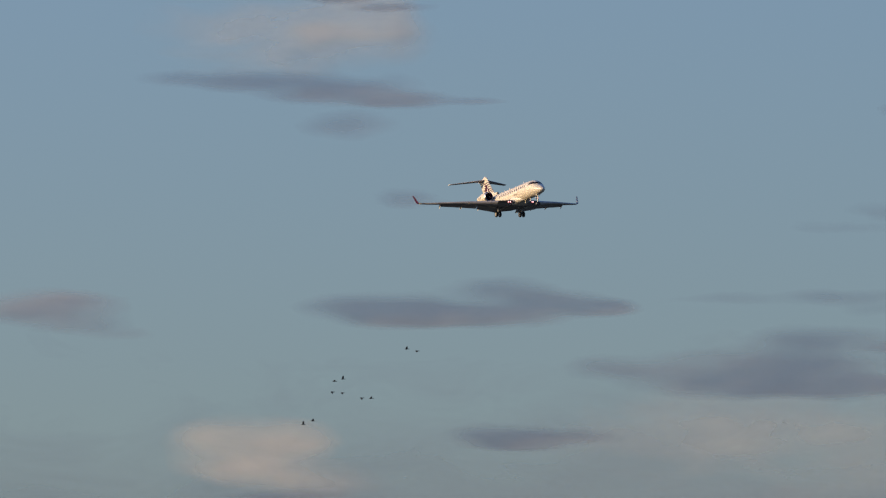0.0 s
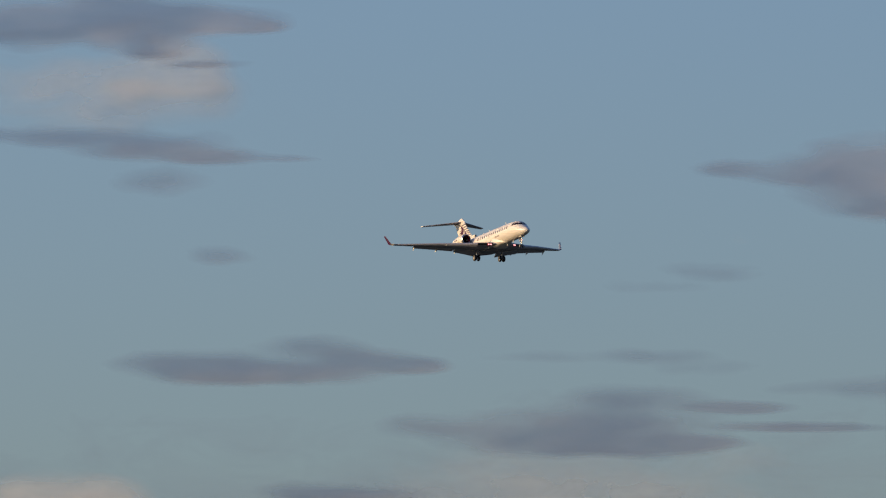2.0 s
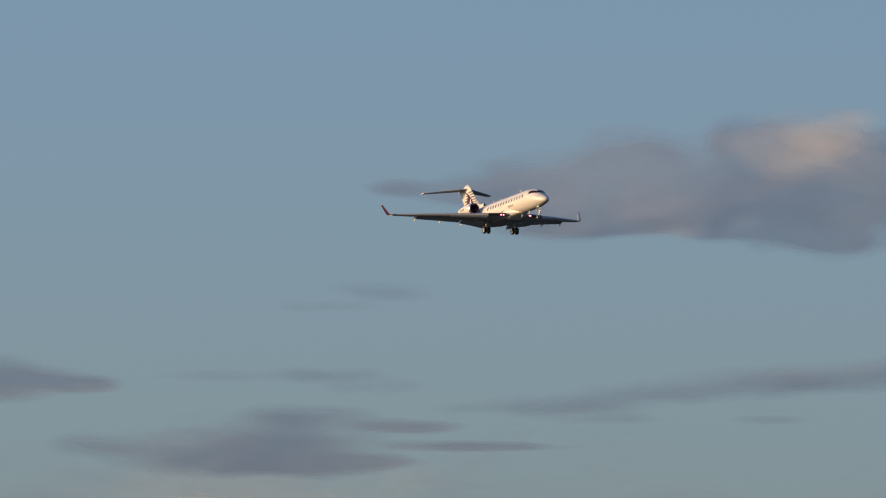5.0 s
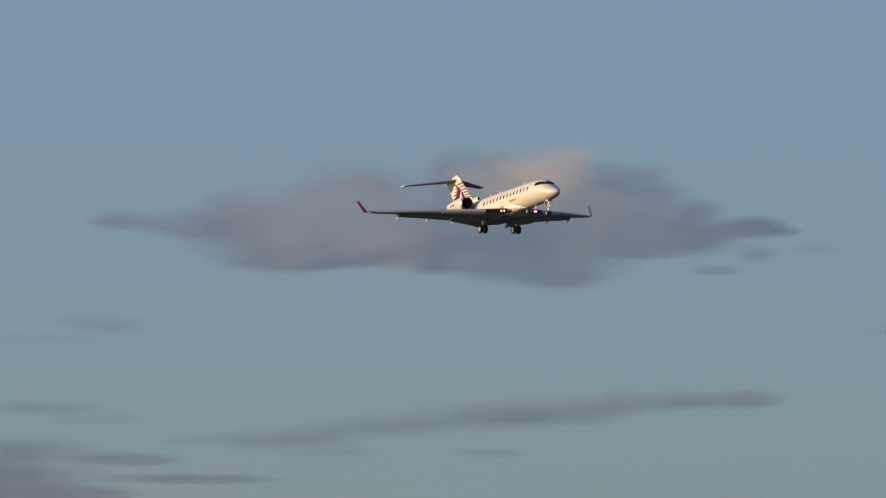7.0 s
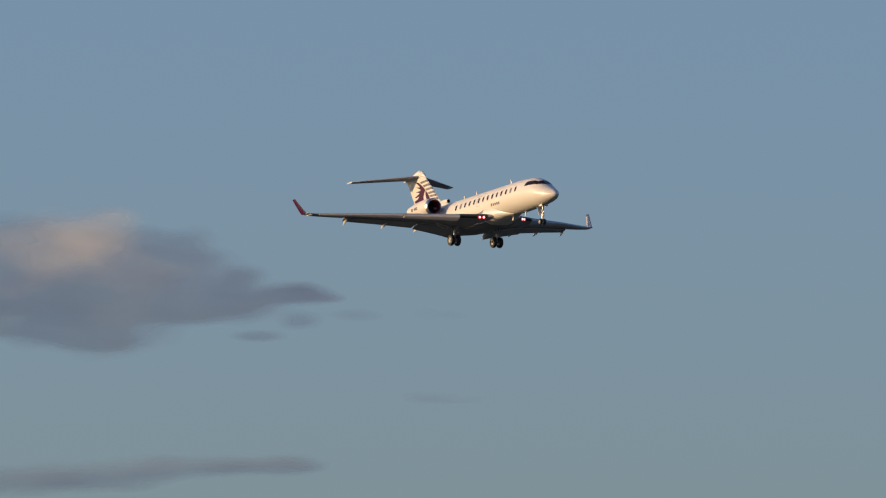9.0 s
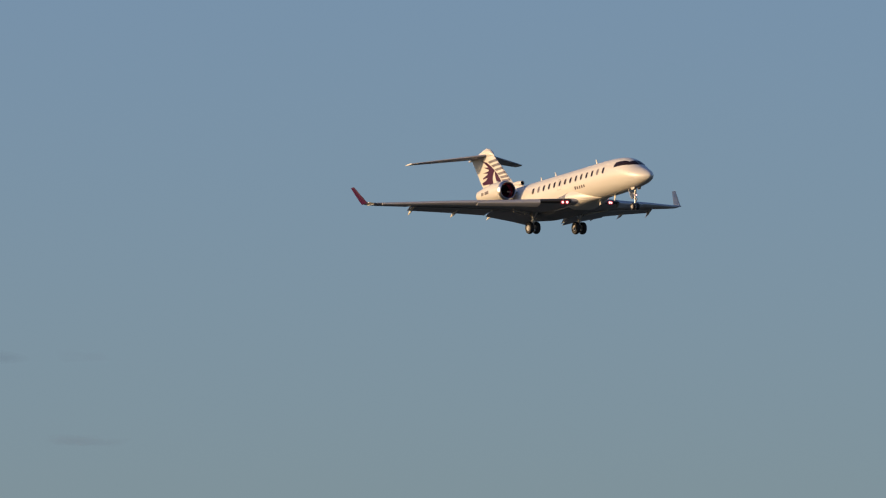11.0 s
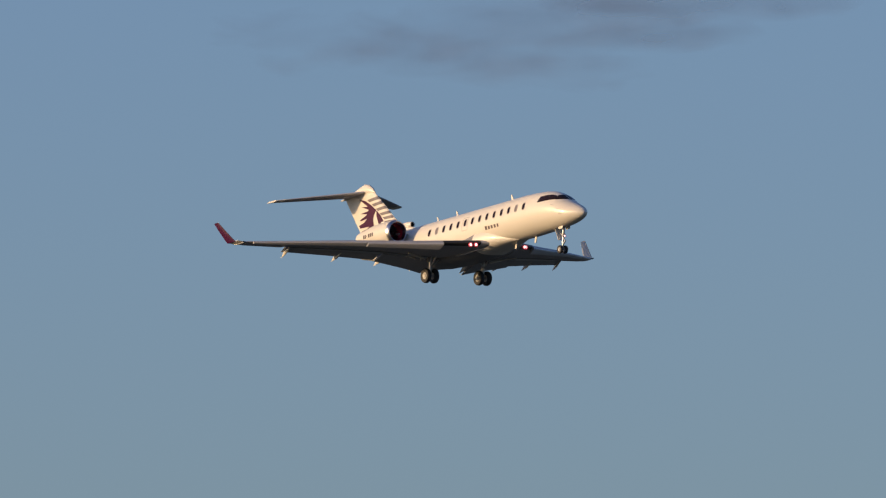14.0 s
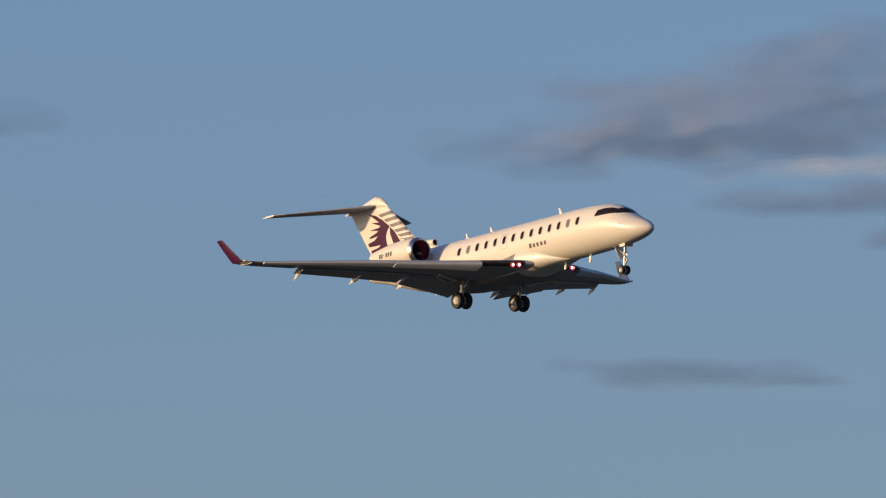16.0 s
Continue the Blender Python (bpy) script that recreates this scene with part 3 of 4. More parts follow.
        # the burgundy emblem as plain shapes: a ragged body that runs up into a point, and a patch before it
        body = [(-26.3, 4.43), (-25.49, 4.20), (-24.84, 3.83), (-24.24, 3.40), (-24.51, 3.12), (-24.65, 2.83), (-24.61, 2.49), (-24.44, 2.18), (-24.40, 1.96), (-26.24, 2.0), (-26.24, 2.27), (-25.41, 2.34), (-25.2, 2.45), (-26.4, 2.51),
                (-26.56, 2.71), (-25.82, 2.80), (-25.38, 3.01), (-26.26, 2.97), (-26.34, 3.05), (-25.5, 3.22), (-25.35, 3.30), (-26.21, 3.44), (-25.24, 3.47), (-25.12, 3.56), (-25.98, 3.86), (-25.22, 3.78), (-25.77, 4.13)]
        fin_mark(body, side, BURGUNDY, fin, "emblem_body", "burgundy ragged patch")
        fin_mark([(-24.2, 3.36), (-23.79, 3.02), (-23.5, 2.67), (-23.22, 2.33), (-23.2, 2.16), (-23.83, 2.18), (-24.05, 2.62), (-24.2, 2.97)], side, BURGUNDY, fin, "emblem_patch", "burgundy patch")


def wheel(center, r, width, parent):
    half = width / 2
    tyre = part("tyre", turned(((-half * 0.75, r * 0.46), (-half, r * 0.74), (-half * 0.88, r * 0.92), (-half * 0.4, r), (half * 0.4, r), (half * 0.88, r * 0.92), (half, r * 0.74), (half * 0.75, r * 0.46)), center, (0, 1, 0), 32, False), RUBBER, parent, "black twin tyre")
    part("hub", turned(((-half * 0.8, 0.03), (-half * 0.84, r * 0.22), (-half * 0.62, r * 0.26), (-half * 0.72, r * 0.42), (-half * 0.78, r * 0.49), (half * 0.78, r * 0.49), (half * 0.72, r * 0.42), (half * 0.62, r * 0.26), (half * 0.84, r * 0.22), (half * 0.8, 0.03)), center, (0, 1, 0), 28), HUB, tyre, "pale wheel hub")


def gear(jet):
    for side in (-1, 1):
        y = 2.05 * side
        leg = part("main_gear_leg", rod((-15.05, y, -0.8), (-15.35, y, -2.35), 0.13, 0.11, 16), STEEL, jet, "steel main gear leg, lowered")
        part("axle", rod((-15.35, y - 0.42, -2.43), (-15.35, y + 0.42, -2.43), 0.07), STEEL, leg)
        part("side_stay", rod((-15.1, y - 0.05 * side, -1.75), (-15.0, y - 0.85 * side, -1.15), 0.05), STEEL, leg)
        part("drag_stay", rod((-15.25, y, -1.9), (-14.2, y, -1.05), 0.05), STEEL, leg)
        part("torque_link", slab(((0, 0), (-0.3, -0.22), (0, -0.45), (0.06, -0.4), (-0.2, -0.22), (0.06, -0.02)), 0.08, Vector((-15.35, y, -1.75))), STEEL, leg)
        part("leg_door", slab(((-0.30, 0), (0.30, 0), (0.22, -0.55), (-0.22, -0.55)), 0.04, Vector((-15.1, y + 0.20 * side, -1.0)), bevel=0.01), BELLY_GREY, leg, "grey leg door")
        for dy in (-0.30, 0.30):
            wheel((-15.35, y + dy, -2.43), 0.48, 0.32, leg)
    leg = part("nose_gear_leg", rod((-2.55, 0, -1.0), (-2.84, 0, -2.5), 0.085, 0.07, 14), STEEL, jet, "steel nose gear leg, lowered")
    part("axle", rod((-2.86, -0.26, -2.56), (-2.86, 0.26, -2.56), 0.045), STEEL, leg)
    part("drag_stay", rod((-2.66, 0, -1.75), (-3.4, 0, -1.2), 0.04), STEEL, leg)
    part("torque_link", slab(((0, 0), (0.24, -0.18), (0, -0.38), (-0.05, -0.33), (0.14, -0.18), (-0.05, -0.03)), 0.07, Vector((-2.68, 0, -1.85))), STEEL, leg)
    part("steering_collar", turned(((0, 0.12), (0.2, 0.12), (0.22, 0.09)), (-2.65, 0, -1.55), (-0.2, 0, -1), 14), HUB, leg)
    lamp = part("taxi_lamp", turned(((0, 0.09), (0.07, 0.10), (0.08, 0.08), (0.05, 0.02)), (-2.60, 0, -1.72), (1, 0, -0.1), 16), SILVER, leg, "nose gear lamp, lit")
    part("lens", turned(((0, 0.055), (0.02, 0.04), (0.03, 0.02)), (-2.53, 0, -1.725), (1, 0, -0.1), 14), LAMP, lamp, "glowing lens")
    for side in (-1, 1):
        wheel((-2.86, 0.19 * side, -2.56), 0.265, 0.19, leg)
        part("nose_gear_door", slab(((-0.45, 0.04), (0.10, 0.04), (0.05, -0.16), (-0.40, -0.16)), 0.035, Vector((-2.35, 0.28 * side, -1.12)), bevel=0.008), WHITE, jet, "white nose gear door")
    part("rear_nose_door", slab(((-0.28, 0.35), (0.28, 0.35), (0.24, -0.5), (-0.24, -0.5)), 0.04, Vector((-3.12, 0, -1.48)), Vector((0, 1, 0)), Vector((-0.35, 0, 0.94)), bevel=0.01), WHITE, jet, "white rear nose gear door")


def business_jet():
    jet = tagged(new("business_jet"), "white twin-engine business jet with burgundy tail emblem, wheels down", "aircraft")
    fuselage(jet)
    for side in (-1, 1):
        wing(jet, side)
        engine(jet, side)
    tail(jet)
    gear(jet)
    return jet


def bird():
    ob = tagged(new("bird"), "small dark bird in flapping flight", "bird", "flock of birds")
    part("body", turned(((0, 0.004), (0.012, 0.014), (0.035, 0.020), (0.07, 0.018), (0.11, 0.009), (0.15, 0.012), (0.16, 0.003)), (0.07, 0, 0), (-1, 0, 0), 12), FEATHER, ob)
    for side in (-1, 1):
        w = part("wing", slab(((0.03, 0), (0.035, 0.055), (0.01, 0.12), (-0.02, 0.125), (-0.025, 0.06), (-0.03, 0)), 0.006, Vector((0, 0, 0)), Vector((1, 0, 0)), Vector((0, side, 0))), FEATHER, ob)
        w.location = (0.0, 0.009 * side, 0.009)
    return ob


# ---- clouds: far lumps of vapour, given by bearing, height angle, half width, half height (degrees) and body ----
CLOUD_FAR = 4300.0


def toward(az, el, d):
    a, e = radians(az), radians(el)
    return Vector((math.sin(a) * math.cos(e), math.cos(a) * math.cos(e), math.sin(e))) * d + Vector((0, 0, 1.7))


def cloud(lobes, mat, label, seed, lean, swell, far=CLOUD_FAR):
    """Soft lobes run together, with a wandering outline; the front bulges by the cloud's own depth, leans to one side, and swells
    about one bearing."""
    az0 = min(a - 1.6 * w for a, e, w, h, m in lobes)
    az1 = max(a + 1.6 * w for a, e, w, h, m in lobes)
    el0 = min(e - 1.8 * h for a, e, w, h, m in lobes)
    el1 = max(e + 1.8 * h for a, e, w, h, m in lobes)
    cell = 0.012 if az1 - az0 < 7 else 0.05
    nx, ny = int((az1 - az0) / cell) + 1, int((el1 - el0) / (cell * 0.6)) + 1
    deg = far * math.pi / 180
    grid = {}
    for i in range(nx + 1):
        for j in range(ny + 1):
            az, el = az0 + (az1 - az0) * i / nx, el0 + (el1 - el0) * j / ny
            p = Vector((az * 2.6, 7.3 * seed, el * 7.0))
            n1 = noise.fractal(p * 1.1, 1.0, 2.0, 2)
            n2 = noise.fractal(p * 0.9 + Vector((31, 5, 2)), 1.1, 2.0, 2)
            n3 = noise.fractal(p * 0.9 + Vector((3, 55, 12)), 1.1, 2.0, 2)
            if az1 - az0 > 7:
                n1 = n2 = n3 = 0.0
            total, bulk = 0.0, 0.0
            for a, e, w, h, m in lobes:
                dx = (az - a + 0.2 * min(w, 0.3) * n3) / w
                dz = (el - e + 0.28 * h * n2) / (h * (1.12 if el > e else 0.92))
                g = m * math.exp(-(dx * dx + dz * dz) ** 1.05 * 0.8)
                total += g ** 3
                bulk += (m * h * math.exp(-(0.25 * dx * dx + dz * dz) * 0.8)) ** 2
            body = total ** (1 / 3)
            cover = (body * (1 + 0.2 * n1) + 0.03 * n1 - 0.06) / (1.3 if mat is PALE_CLOUD else 0.76)
            cover = max(0.0, min(1.0, cover))
            grid[i, j] = (az, el, cover * cover * (3 - 2 * cover), (0.3 if swell[2] or mat is PALE_CLOUD else 0.8) * math.sqrt(bulk) * (1 + 0.12 * n2) + lean * (az - az0) + swell[2] * math.exp(-((az - swell[0]) / swell[1]) ** 2))
    bm = bmesh.new()
    store = bm.verts.layers.float.new("depth")
    made = {}

    def vert(i, j):
        if (i, j) not in made:
            az, el, d, bulge = grid[i, j]
            v = bm.verts.new(toward(az, el, far - deg * bulge))
            v[store] = d
            made[i, j] = v
        return made[i, j]
    for i in range(nx):
        for j in range(ny):
            corners = ((i, j), (i + 1, j), (i + 1, j + 1), (i, j + 1))
            if max(grid[c][2] for c in corners) > 0:
                bm.faces.new([vert(*c) for c in corners])
    center = toward((az0 + az1) / 2, (el0 + el1) / 2, far)
    for v in bm.verts:
        v.co -= center
    me = bpy.data.meshes.new("cloud")
    bm.to_mesh(me)
    bm.free()
    me.materials.append(mat)
    for p in me.polygons:
        p.use_smooth = True
    ob = new("cloud", me)
    ob.location = center
    return tagged(ob, label, "cloud", "evening clouds", "structure")


# ---- the place ----
# ground sheet below the view, never seen; it throws light up at the jet
bm = bmesh.new()
bmesh.ops.create_circle(bm, cap_ends=True, radius=4900, segments=96)
ground = part("ground", bm, GROUND_GREEN, None)
tagged(ground, "flat unseen ground, tinted for the light it throws up", "ground", kind="structure")

for seed, (label, mat, lean, swell, lobes) in enumerate((
    ("thin dark grey streak of evening cloud", GREY_CLOUD, 0.0, (0, 1, 0), ((-1.61, 5.536, 0.210, 0.037, 0.55), (-1.27, 5.522, 0.342, 0.050, 0.75), (-0.90, 5.481, 0.316, 0.068, 0.85), (-0.61, 5.428, 0.263, 0.037, 0.80), (-0.26, 5.424, 0.210, 0.021, 0.50),)),
    ("small faint grey cloud patch", GREY_CLOUD, 0.0, (0, 1, 0), ((-0.85, 5.313, 0.242, 0.081, 0.51),)),
    ("dense slate-grey cloud band with torn edges", GREY_CLOUD, 0.02, (0, 1, 0), ((-0.66, 6.066, 0.395, 0.068, 0.95), (-0.92, 6.008, 0.250, 0.110, 0.90), (-0.42, 6.035, 0.210, 0.034, 0.85), (-1.08, 6.087, 0.316, 0.105, 0.85), (-1.48, 6.046, 0.316, 0.110, 0.80), (-0.88, 5.911, 0.158, 0.037, 0.65),)),
    ("thin dark shred of cloud", GREY_CLOUD, 0.0, (0, 1, 0), ((-0.65, 5.867, 0.197, 0.026, 0.65),)),
    ("small mauve-grey cloud with soft edges", GREY_CLOUD, 0.2, (0, 1, 0), ((-2.27, 4.471, 0.368, 0.079, 0.70), (-2.14, 4.516, 0.210, 0.037, 0.50), (-2.09, 4.405, 0.272, 0.059, 0.46), (-1.85, 4.347, 0.212, 0.037, 0.31),)),
    ("long grey cloud with a humped top", GREY_CLOUD, 0.0, (0, 1, 0), ((-0.68, 4.456, 0.329, 0.068, 0.85), (-0.39, 4.412, 0.421, 0.047, 0.85), (-0.10, 4.541, 0.250, 0.063, 0.66), (0.11, 4.483, 0.289, 0.058, 0.72), (0.35, 4.462, 0.197, 0.039, 0.90), (-0.16, 4.436, 0.395, 0.053, 0.75),)),
    ("broad mauve-grey cloud bank with trailing wisps", GREY_CLOUD, 0.0, (1.3, 0.8, 0.06), ((0.51, 4.174, 0.342, 0.058, 0.60), (0.93, 4.143, 0.421, 0.095, 0.80), (1.30, 4.087, 0.421, 0.058, 0.98), (1.40, 4.289, 0.368, 0.068, 0.66), (1.25, 4.184, 0.474, 0.095, 0.75), (1.85, 4.267, 0.316, 0.029, 0.80), (2.14, 4.175, 0.395, 0.026, 0.88), (1.64, 4.103, 0.303, 0.034, 0.88), (0.82, 4.235, 0.237, 0.037, 0.50),)),
    ("small flat grey lens of cloud", GREY_CLOUD, 0.0, (0, 1, 0), ((-0.11, 3.868, 0.289, 0.053, 0.70), (0.12, 3.859, 0.316, 0.042, 0.65), (-0.03, 3.820, 0.237, 0.026, 0.60),)),
    ("creamy cloud puff lit by low sun", PALE_CLOUD, 0.5, (0, 1, 0), ((-1.48, 3.852, 0.197, 0.084, 0.90), (-1.25, 3.864, 0.237, 0.079, 0.90), (-1.04, 3.845, 0.210, 0.089, 0.85), (-1.33, 3.746, 0.289, 0.126, 0.95), (-1.09, 3.666, 0.303, 0.121, 0.80), (-0.85, 3.665, 0.210, 0.132, 0.50),)),
    ("thin dark cloud sliver below a bright puff", GREY_CLOUD, 0.0, (0, 1, 0), ((-1.14, 3.587, 0.342, 0.037, 0.60),)),
    ("faint arched wisp of grey cloud", GREY_CLOUD, 0.0, (0, 1, 0), ((0.95, 4.496, 0.303, 0.037, 0.41), (1.46, 4.508, 0.272, 0.041, 0.48), (1.72, 4.445, 0.333, 0.052, 0.36),)),
    ("small faint grey cloud wisp", GREY_CLOUD, 0.0, (0, 1, 0), ((-0.54, 4.962, 0.182, 0.059, 0.48),)),
    ("small faint grey cloud wisp", GREY_CLOUD, 0.0, (0, 1, 0), ((1.72, 4.908, 0.272, 0.052, 0.38),)),
    ("small faint grey cloud wisp", GREY_CLOUD, 0.0, (0, 1, 0), ((1.75, 4.882, 0.242, 0.044, 0.36),)),
    ("small pale sunlit wisp of cloud", PALE_CLOUD, 0.5, (0, 1, 0), ((1.88, 5.039, 0.182, 0.052, 0.46),)),
    ("pale cream haze band low in the sky", PALE_CLOUD, 0.35, (0, 1, 0), ((1.23, 3.919, 0.947, 0.210, 0.70), (0.65, 3.856, 0.737, 0.184, 0.50), (1.36, 3.681, 1.029, 0.221, 0.51),)),
    # added before the large cloud: its sunlit top put into a paler colour
    ("paler lobes set as the sunlit top of the large grey cloud", PALE_CLOUD, 0.4, (0, 1, 0), ((3.78, 5.579, 0.303, 0.131, 0.95), (3.91, 5.671, 0.177, 0.076, 0.80), (3.59, 5.487, 0.215, 0.157, 0.70), (3.94, 5.434, 0.278, 0.152, 0.60), (3.46, 5.592, 0.145, 0.106, 0.41),)),
    ("large mauve-grey cloud with a peaked top and ragged tip", GREY_CLOUD, 0.0, (3.35, 0.8, 0.07), ((1.85, 5.370, 0.170, 0.040, 0.85), (2.15, 5.357, 0.270, 0.057, 0.80), (2.49, 5.385, 0.341, 0.119, 0.85), (2.66, 5.272, 0.426, 0.108, 0.90), (2.95, 5.471, 0.341, 0.131, 0.90), (3.09, 5.286, 0.426, 0.125, 0.90), (3.36, 5.576, 0.102, 0.074, 0.75), (3.55, 5.343, 0.426, 0.227, 0.95), (3.86, 5.286, 0.369, 0.199, 0.95), (3.75, 5.527, 0.341, 0.156, 0.80), (4.17, 5.413, 0.341, 0.176, 0.95), (3.86, 5.121, 0.199, 0.051, 0.80), (4.43, 5.313, 0.241, 0.097, 0.95), (4.52, 5.412, 0.128, 0.057, 0.70), (4.72, 5.341, 0.227, 0.045, 0.95), (4.92, 5.326, 0.114, 0.023, 0.60), (4.59, 5.148, 0.148, 0.031, 0.60), (4.79, 5.227, 0.118, 0.048, 0.51), (5.06, 5.249, 0.196, 0.040, 0.36), (4.34, 5.498, 0.102, 0.040, 0.60), (2.83, 5.195, 0.483, 0.045, 0.85), (3.46, 5.167, 0.341, 0.040, 0.80), (4.23, 5.228, 0.227, 0.040, 0.75),)),
    ("long thin slanting grey cloud streak", GREY_CLOUD, 0.0, (0, 1, 0), ((4.63, 4.534, 0.313, 0.048, 0.60), (4.20, 4.518, 0.426, 0.063, 0.62), (3.69, 4.473, 0.511, 0.068, 0.62), (3.12, 4.419, 0.511, 0.063, 0.55), (2.60, 4.362, 0.455, 0.057, 0.50), (2.15, 4.353, 0.327, 0.040, 0.36), (2.83, 4.297, 0.392, 0.036, 0.36), (3.54, 4.291, 0.294, 0.032, 0.36),)),
    ("small faint grey cloud wisp", GREY_CLOUD, 0.0, (0, 1, 0), ((1.43, 4.830, 0.294, 0.048, 0.31),)),
    ("small pale sunlit wisp of cloud", PALE_CLOUD, 0.5, (0, 1, 0), ((1.66, 4.972, 0.163, 0.048, 0.36),)),
    ("small faint grey cloud wisp", GREY_CLOUD, 0.0, (0, 1, 0), ((5.44, 4.854, 0.232, 0.039, 0.38),)),
    ("small faint grey cloud wisp", GREY_CLOUD, 0.0, (0, 1, 0), ((6.05, 4.353, 0.261, 0.035, 0.41),)),
    # added before the veil: its sunlit fold put into a paler colour
    ("paler lobes set as a sunlit fold in a veil of cloud", PALE_CLOUD, 0.35, (0, 1, 0), ((17.12, 7.367, 0.579, 0.089, 0.60), (16.61, 7.318, 0.289, 0.063, 0.45), (17.38, 7.400, 0.316, 0.084, 0.50),)),
    ("wide thin grey veil of cloud", GREY_CLOUD, -0.22, (0, 1, 0), ((16.27, 7.511, 0.579, 0.158, 0.70), (16.85, 7.561, 0.684, 0.224, 0.75), (17.33, 7.663, 0.552, 0.250, 0.72), (16.11, 7.736, 0.368, 0.068, 0.50), (15.63, 7.454, 0.526, 0.116, 0.42), (16.54, 7.681, 0.605, 0.142, 0.50), (17.28, 7.913, 0.474, 0.142, 0.55), (15.84, 7.369, 0.552, 0.089, 0.35),)),
    ("dark grey cloud bar under a veil", GREY_CLOUD, -0.22, (0, 1, 0), ((17.01, 7.199, 0.526, 0.074, 0.60), (17.38, 7.229, 0.342, 0.084, 0.60),)),
    ("flat dark grey cloud streak", GREY_CLOUD, -0.27, (0, 1, 0), ((16.53, 6.413, 0.684, 0.074, 0.55), (16.11, 6.446, 0.395, 0.047, 0.45), (17.01, 6.373, 0.316, 0.034, 0.55),)),
    ("small torn scrap of grey cloud", GREY_CLOUD, -0.22, (0, 1, 0), ((17.43, 7.031, 0.118, 0.074, 0.50),)),
    ("thin grey veil of high cloud", GREY_CLOUD, -0.19, (0, 1, 0), ((12.58, 7.557, 0.737, 0.147, 0.46), (13.11, 7.596, 0.579, 0.132, 0.42), (12.05, 7.492, 0.658, 0.142, 0.38), (11.41, 7.373, 0.842, 0.210, 0.34),)),
    ("broad faint grey cloud bank high up", GREY_CLOUD, -0.19, (0, 1, 0), ((12.06, 7.289, 0.579, 0.121, 0.44), (11.48, 7.384, 0.526, 0.132, 0.38), (12.32, 7.195, 0.395, 0.063, 0.36), (10.87, 7.439, 0.631, 0.116, 0.32),)),
    ("thin grey streak of high cloud", GREY_CLOUD, -0.19, (0, 1, 0), ((12.71, 7.449, 0.631, 0.089, 0.44), (12.13, 7.413, 0.579, 0.074, 0.38),)),
    ("faint grey cloud scrap", GREY_CLOUD, -0.19, (0, 1, 0), ((12.40, 7.584, 0.342, 0.079, 0.45), (12.32, 7.702, 0.184, 0.047, 0.30),)),
    ("faint grey cloud scrap", GREY_CLOUD, -0.19, (0, 1, 0), ((14.63, 7.256, 0.289, 0.068, 0.22),)),
    ("faint grey cloud wisp", GREY_CLOUD, 0.0, (0, 1, 0), ((5.49, 5.242, 0.363, 0.081, 0.28),)),
    ("pale hazy cloud patch lit by low sun", PALE_CLOUD, 0.4, (0, 1, 0), ((-0.77, 5.772, 0.368, 0.189, 0.80), (-0.59, 5.772, 0.126, 0.184, 0.85), (-1.06, 5.732, 0.474, 0.210, 0.70), (-0.69, 5.930, 0.237, 0.089, 0.55), (-1.35, 5.718, 0.514, 0.295, 0.51),)),
    # smooth sheet added to lighten the low sky, as haze would
    ("very thin whitish sheet added to brighten the low sky", PALE_CLOUD, 0.1, (0, 1, 0), ((0.6, 3.2, 6.0, 0.8, 0.95),)),
)):
    cloud(lobes, mat, label, seed + 1, lean, swell, CLOUD_FAR + 14 * seed)

jet = business_jet()
flock = [bird()]
# copies fly in pairs; each pair stands for one bird seen double
for k in range(9):
    flock.append(copy_thing(flock[0], Matrix.Identity(4)))


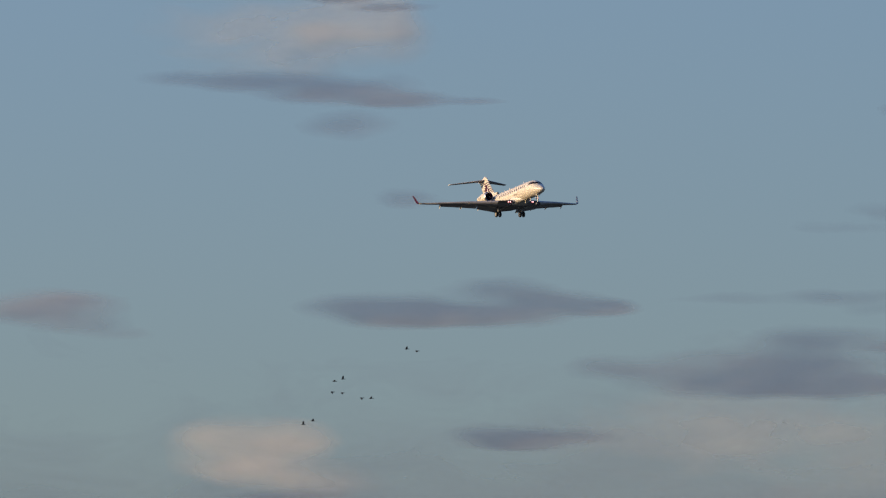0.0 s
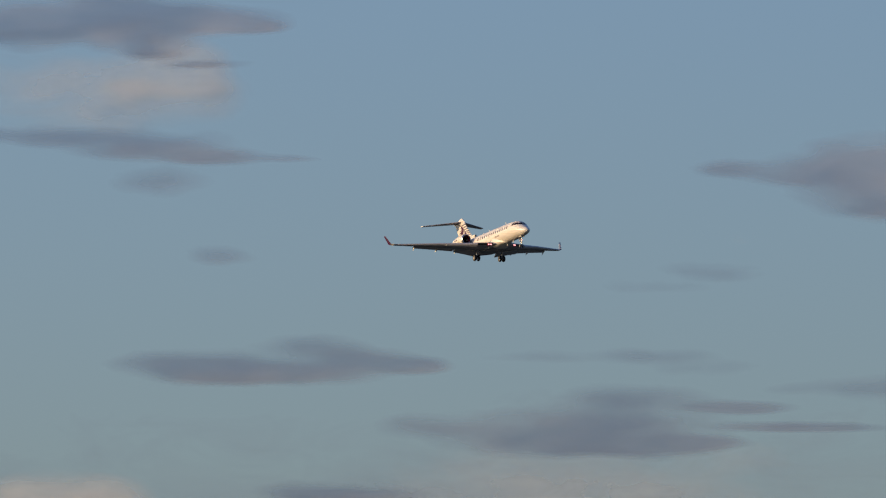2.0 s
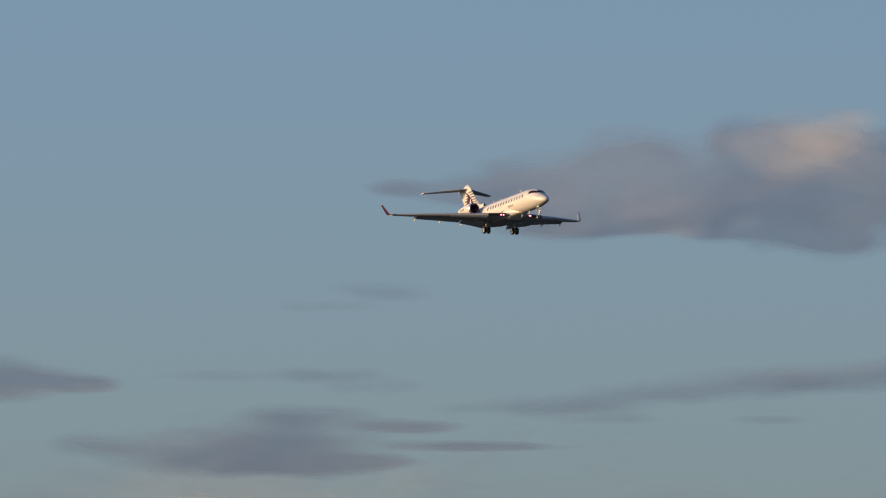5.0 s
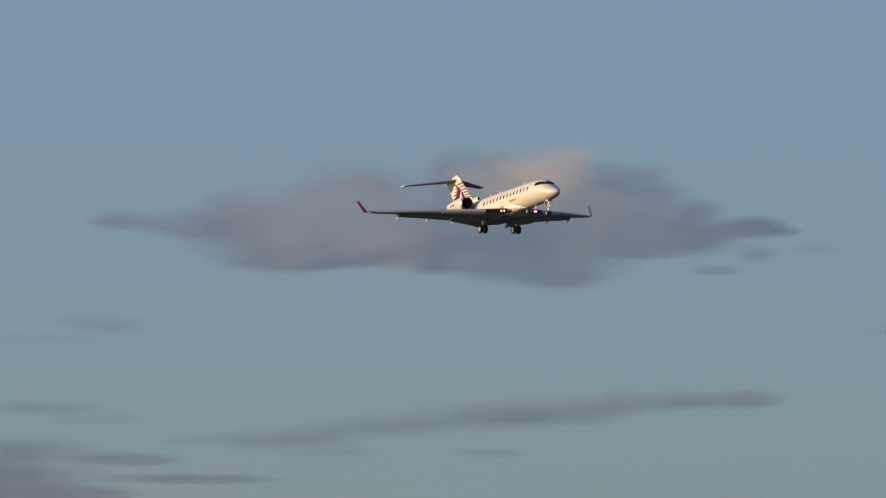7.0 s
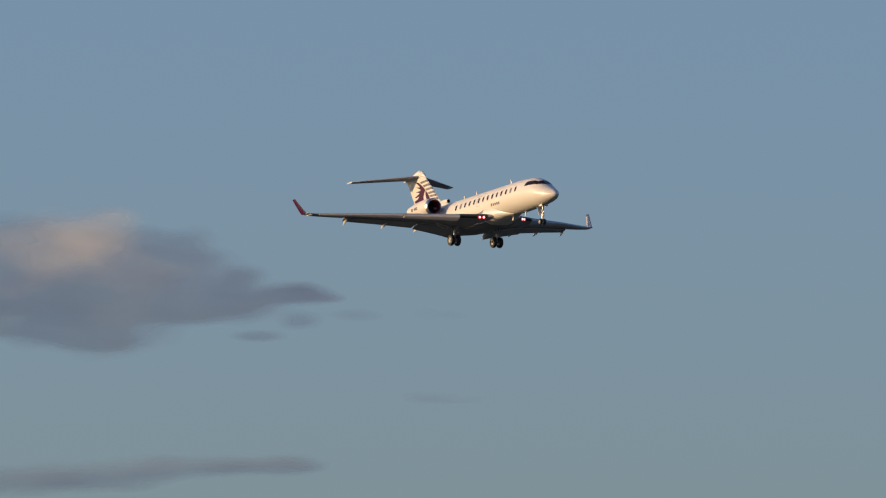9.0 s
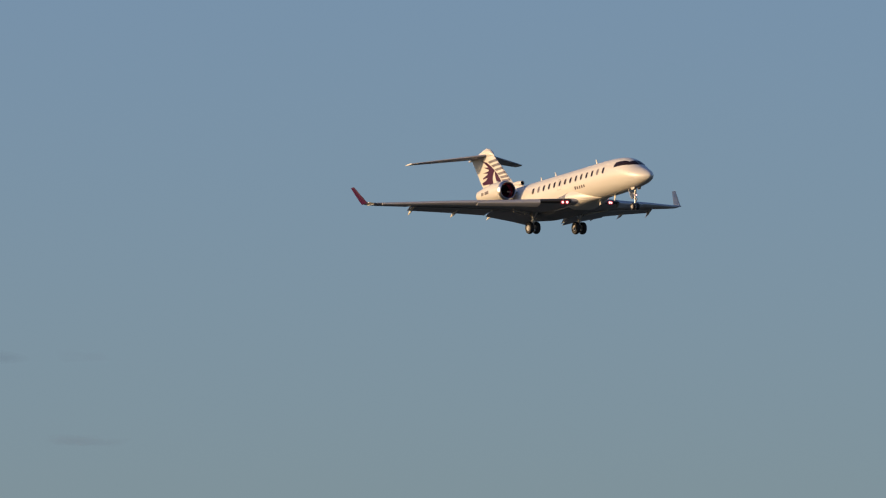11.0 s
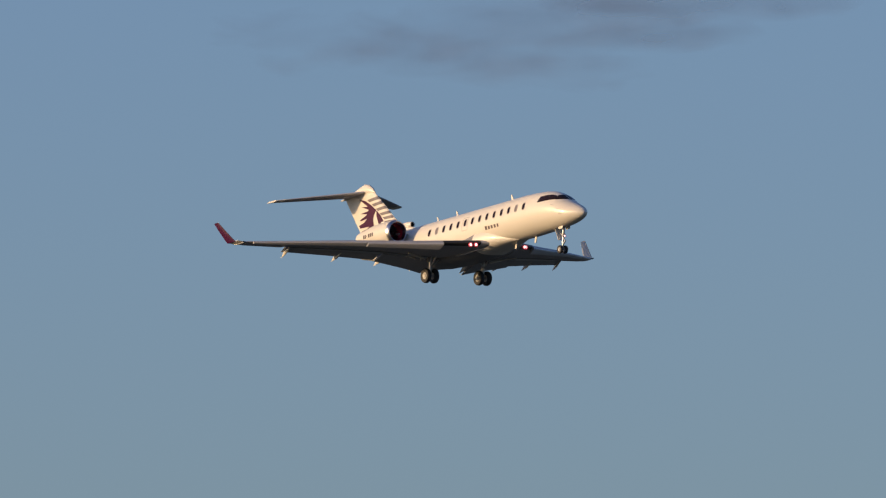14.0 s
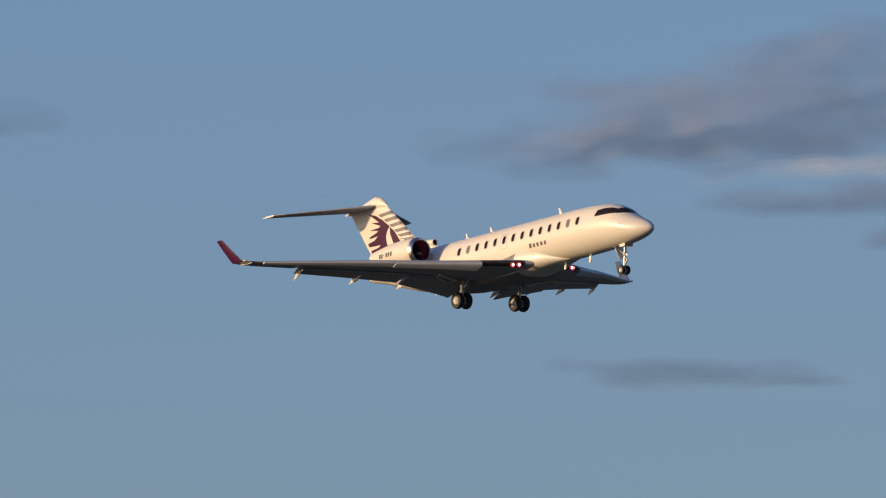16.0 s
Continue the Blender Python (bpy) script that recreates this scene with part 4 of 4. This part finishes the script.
def motions():
    walk(jet, [(t, pose(x, y, z, roll, -pitch, turn)) for t, x, y, z, roll, pitch, turn in (
        (0.0, 2.78, 1976.7, 175.89, 1.38, 4.06, -68.89),
        (0.5, 8.97, 1939.8, 172.75, 1.03, 4.42, -68.38),
        (1.0, 14.92, 1902.9, 170.22, -0.01, 4.66, -68.24),
        (1.5, 21.20, 1866.1, 167.59, -0.79, 4.66, -67.99),
        (2.0, 28.29, 1829.2, 165.44, 0.17, 4.64, -68.01),
        (2.5, 35.36, 1792.3, 163.29, 1.02, 4.42, -68.06),
        (3.0, 42.21, 1755.4, 161.08, 0.18, 4.23, -68.18),
        (3.5, 49.25, 1718.5, 158.91, -0.36, 4.13, -68.47),
        (4.0, 56.39, 1681.6, 156.70, -0.64, 3.95, -68.13),
        (4.2, 59.3, 1666.9, 155.85, -0.02, 4.12, -68.39),
        (4.5, 63.5, 1644.7, 154.53, 0.06, 4.11, -68.33),
        (5.0, 70.6, 1607.8, 152.35, 0.21, 4.08, -68.23),
        (5.5, 77.6, 1569.1, 149.98, 0.35, 4.06, -68.12),
        (6.0, 83.8, 1517.4, 146.39, 0.49, 4.04, -68.02),
        (6.3, 86.7, 1473.6, 142.99, 0.57, 4.03, -67.95),
        (6.5, 87.50, 1435.9, 139.86, 0.79, 4.02, -67.89),
        (7.0, 91.10, 1345.6, 132.49, 1.24, 4.05, -67.97),
        (7.5, 94.97, 1252.6, 124.85, 1.29, 3.93, -67.97),
        (8.0, 98.98, 1164.5, 118.06, 0.98, 3.91, -68.16),
        (8.5, 103.36, 1084.3, 112.08, 0.31, 3.72, -68.40),
        (9.0, 109.13, 1037.3, 108.47, 0.15, 3.46, -68.48),
        (9.2, 111.60, 1024.0, 107.57, 0.12, 3.29, -68.61),
        (9.5, 115.10, 1007.6, 106.70, 0.54, 3.30, -68.69),
        (10.0, 120.70, 980.2, 105.12, 1.09, 3.19, -68.70),
        (10.5, 126.30, 952.6, 103.53, 1.64, 3.08, -68.71),
        (11.0, 131.90, 925.0, 101.94, 2.19, 2.98, -68.71),
        (11.3, 135.20, 908.3, 100.98, 2.52, 2.91, -68.72),
        (11.5, 137.52, 897.7, 100.45, 2.58, 2.91, -68.51),
        (12.0, 143.24, 871.1, 98.92, 1.77, 2.83, -68.66),
        (12.5, 149.24, 844.3, 97.49, 1.48, 3.19, -68.55),
        (13.0, 155.14, 817.4, 95.98, 2.08, 3.33, -68.53),
        (13.5, 161.07, 790.2, 94.46, 1.93, 3.54, -68.55),
        (14.0, 167.30, 764.1, 93.10, 1.14, 3.46, -68.63),
        (14.5, 173.60, 737.7, 91.72, -0.05, 3.47, -68.67),
        (15.0, 179.86, 711.0, 90.31, -0.47, 3.37, -68.79),
        (15.5, 186.30, 684.0, 88.93, 1.18, 3.36, -68.64),
        (16.0, 192.79, 656.8, 87.50, 1.66, 3.43, -68.58),
    )])
    # the flock crosses low in front, from right to left, at about 430 m
    starts = [(-0.898, 4.126, -2.04, 0.0), (-0.858, 4.126, -2.04, 0.0), (-0.56, 4.264, -2.04, 0.0), (-0.512, 4.264, -2.04, 0.0), (-0.771, 4.057, -2.04, 0.0), (-0.727, 4.057, -2.04, 0.0), (-1.044, 3.929, -2.04, 0.0), (-0.999, 3.934, -2.04, 0.0), (-0.908, 4.064, -2.04, 0.0), (-0.861, 4.067, -2.04, 0.0)]
    for k, (ob, (az, el, drift, sink)) in enumerate(zip(flock, starts)):
        rows = []
        for t in (0.0, 0.2, 0.4, 0.6, 1.0, 2.0, 5.0, 10.0, 16.0):
            at = toward(az + drift * t, el + sink * t + 0.012 * math.sin(9 * t + k), 430 + 6 * (k % 5))
            rows.append((t, pose(at.x, at.y, at.z, 0, 0, 180 + 6)))
        walk(ob, rows)
        for c, (w, side) in enumerate(zip([o for o in ob.children if o.name.startswith("wing")], (-1, 1))):
            beats = [(n * 0.05, pose(0, 0.009 * side, 0.009, side * (12 + 48 * math.sin(n * 1.9 + k * 1.3)), 0, 0)) for n in range(25)]
            walk(w, beats + [(16.0, beats[-1][1])])


motions()
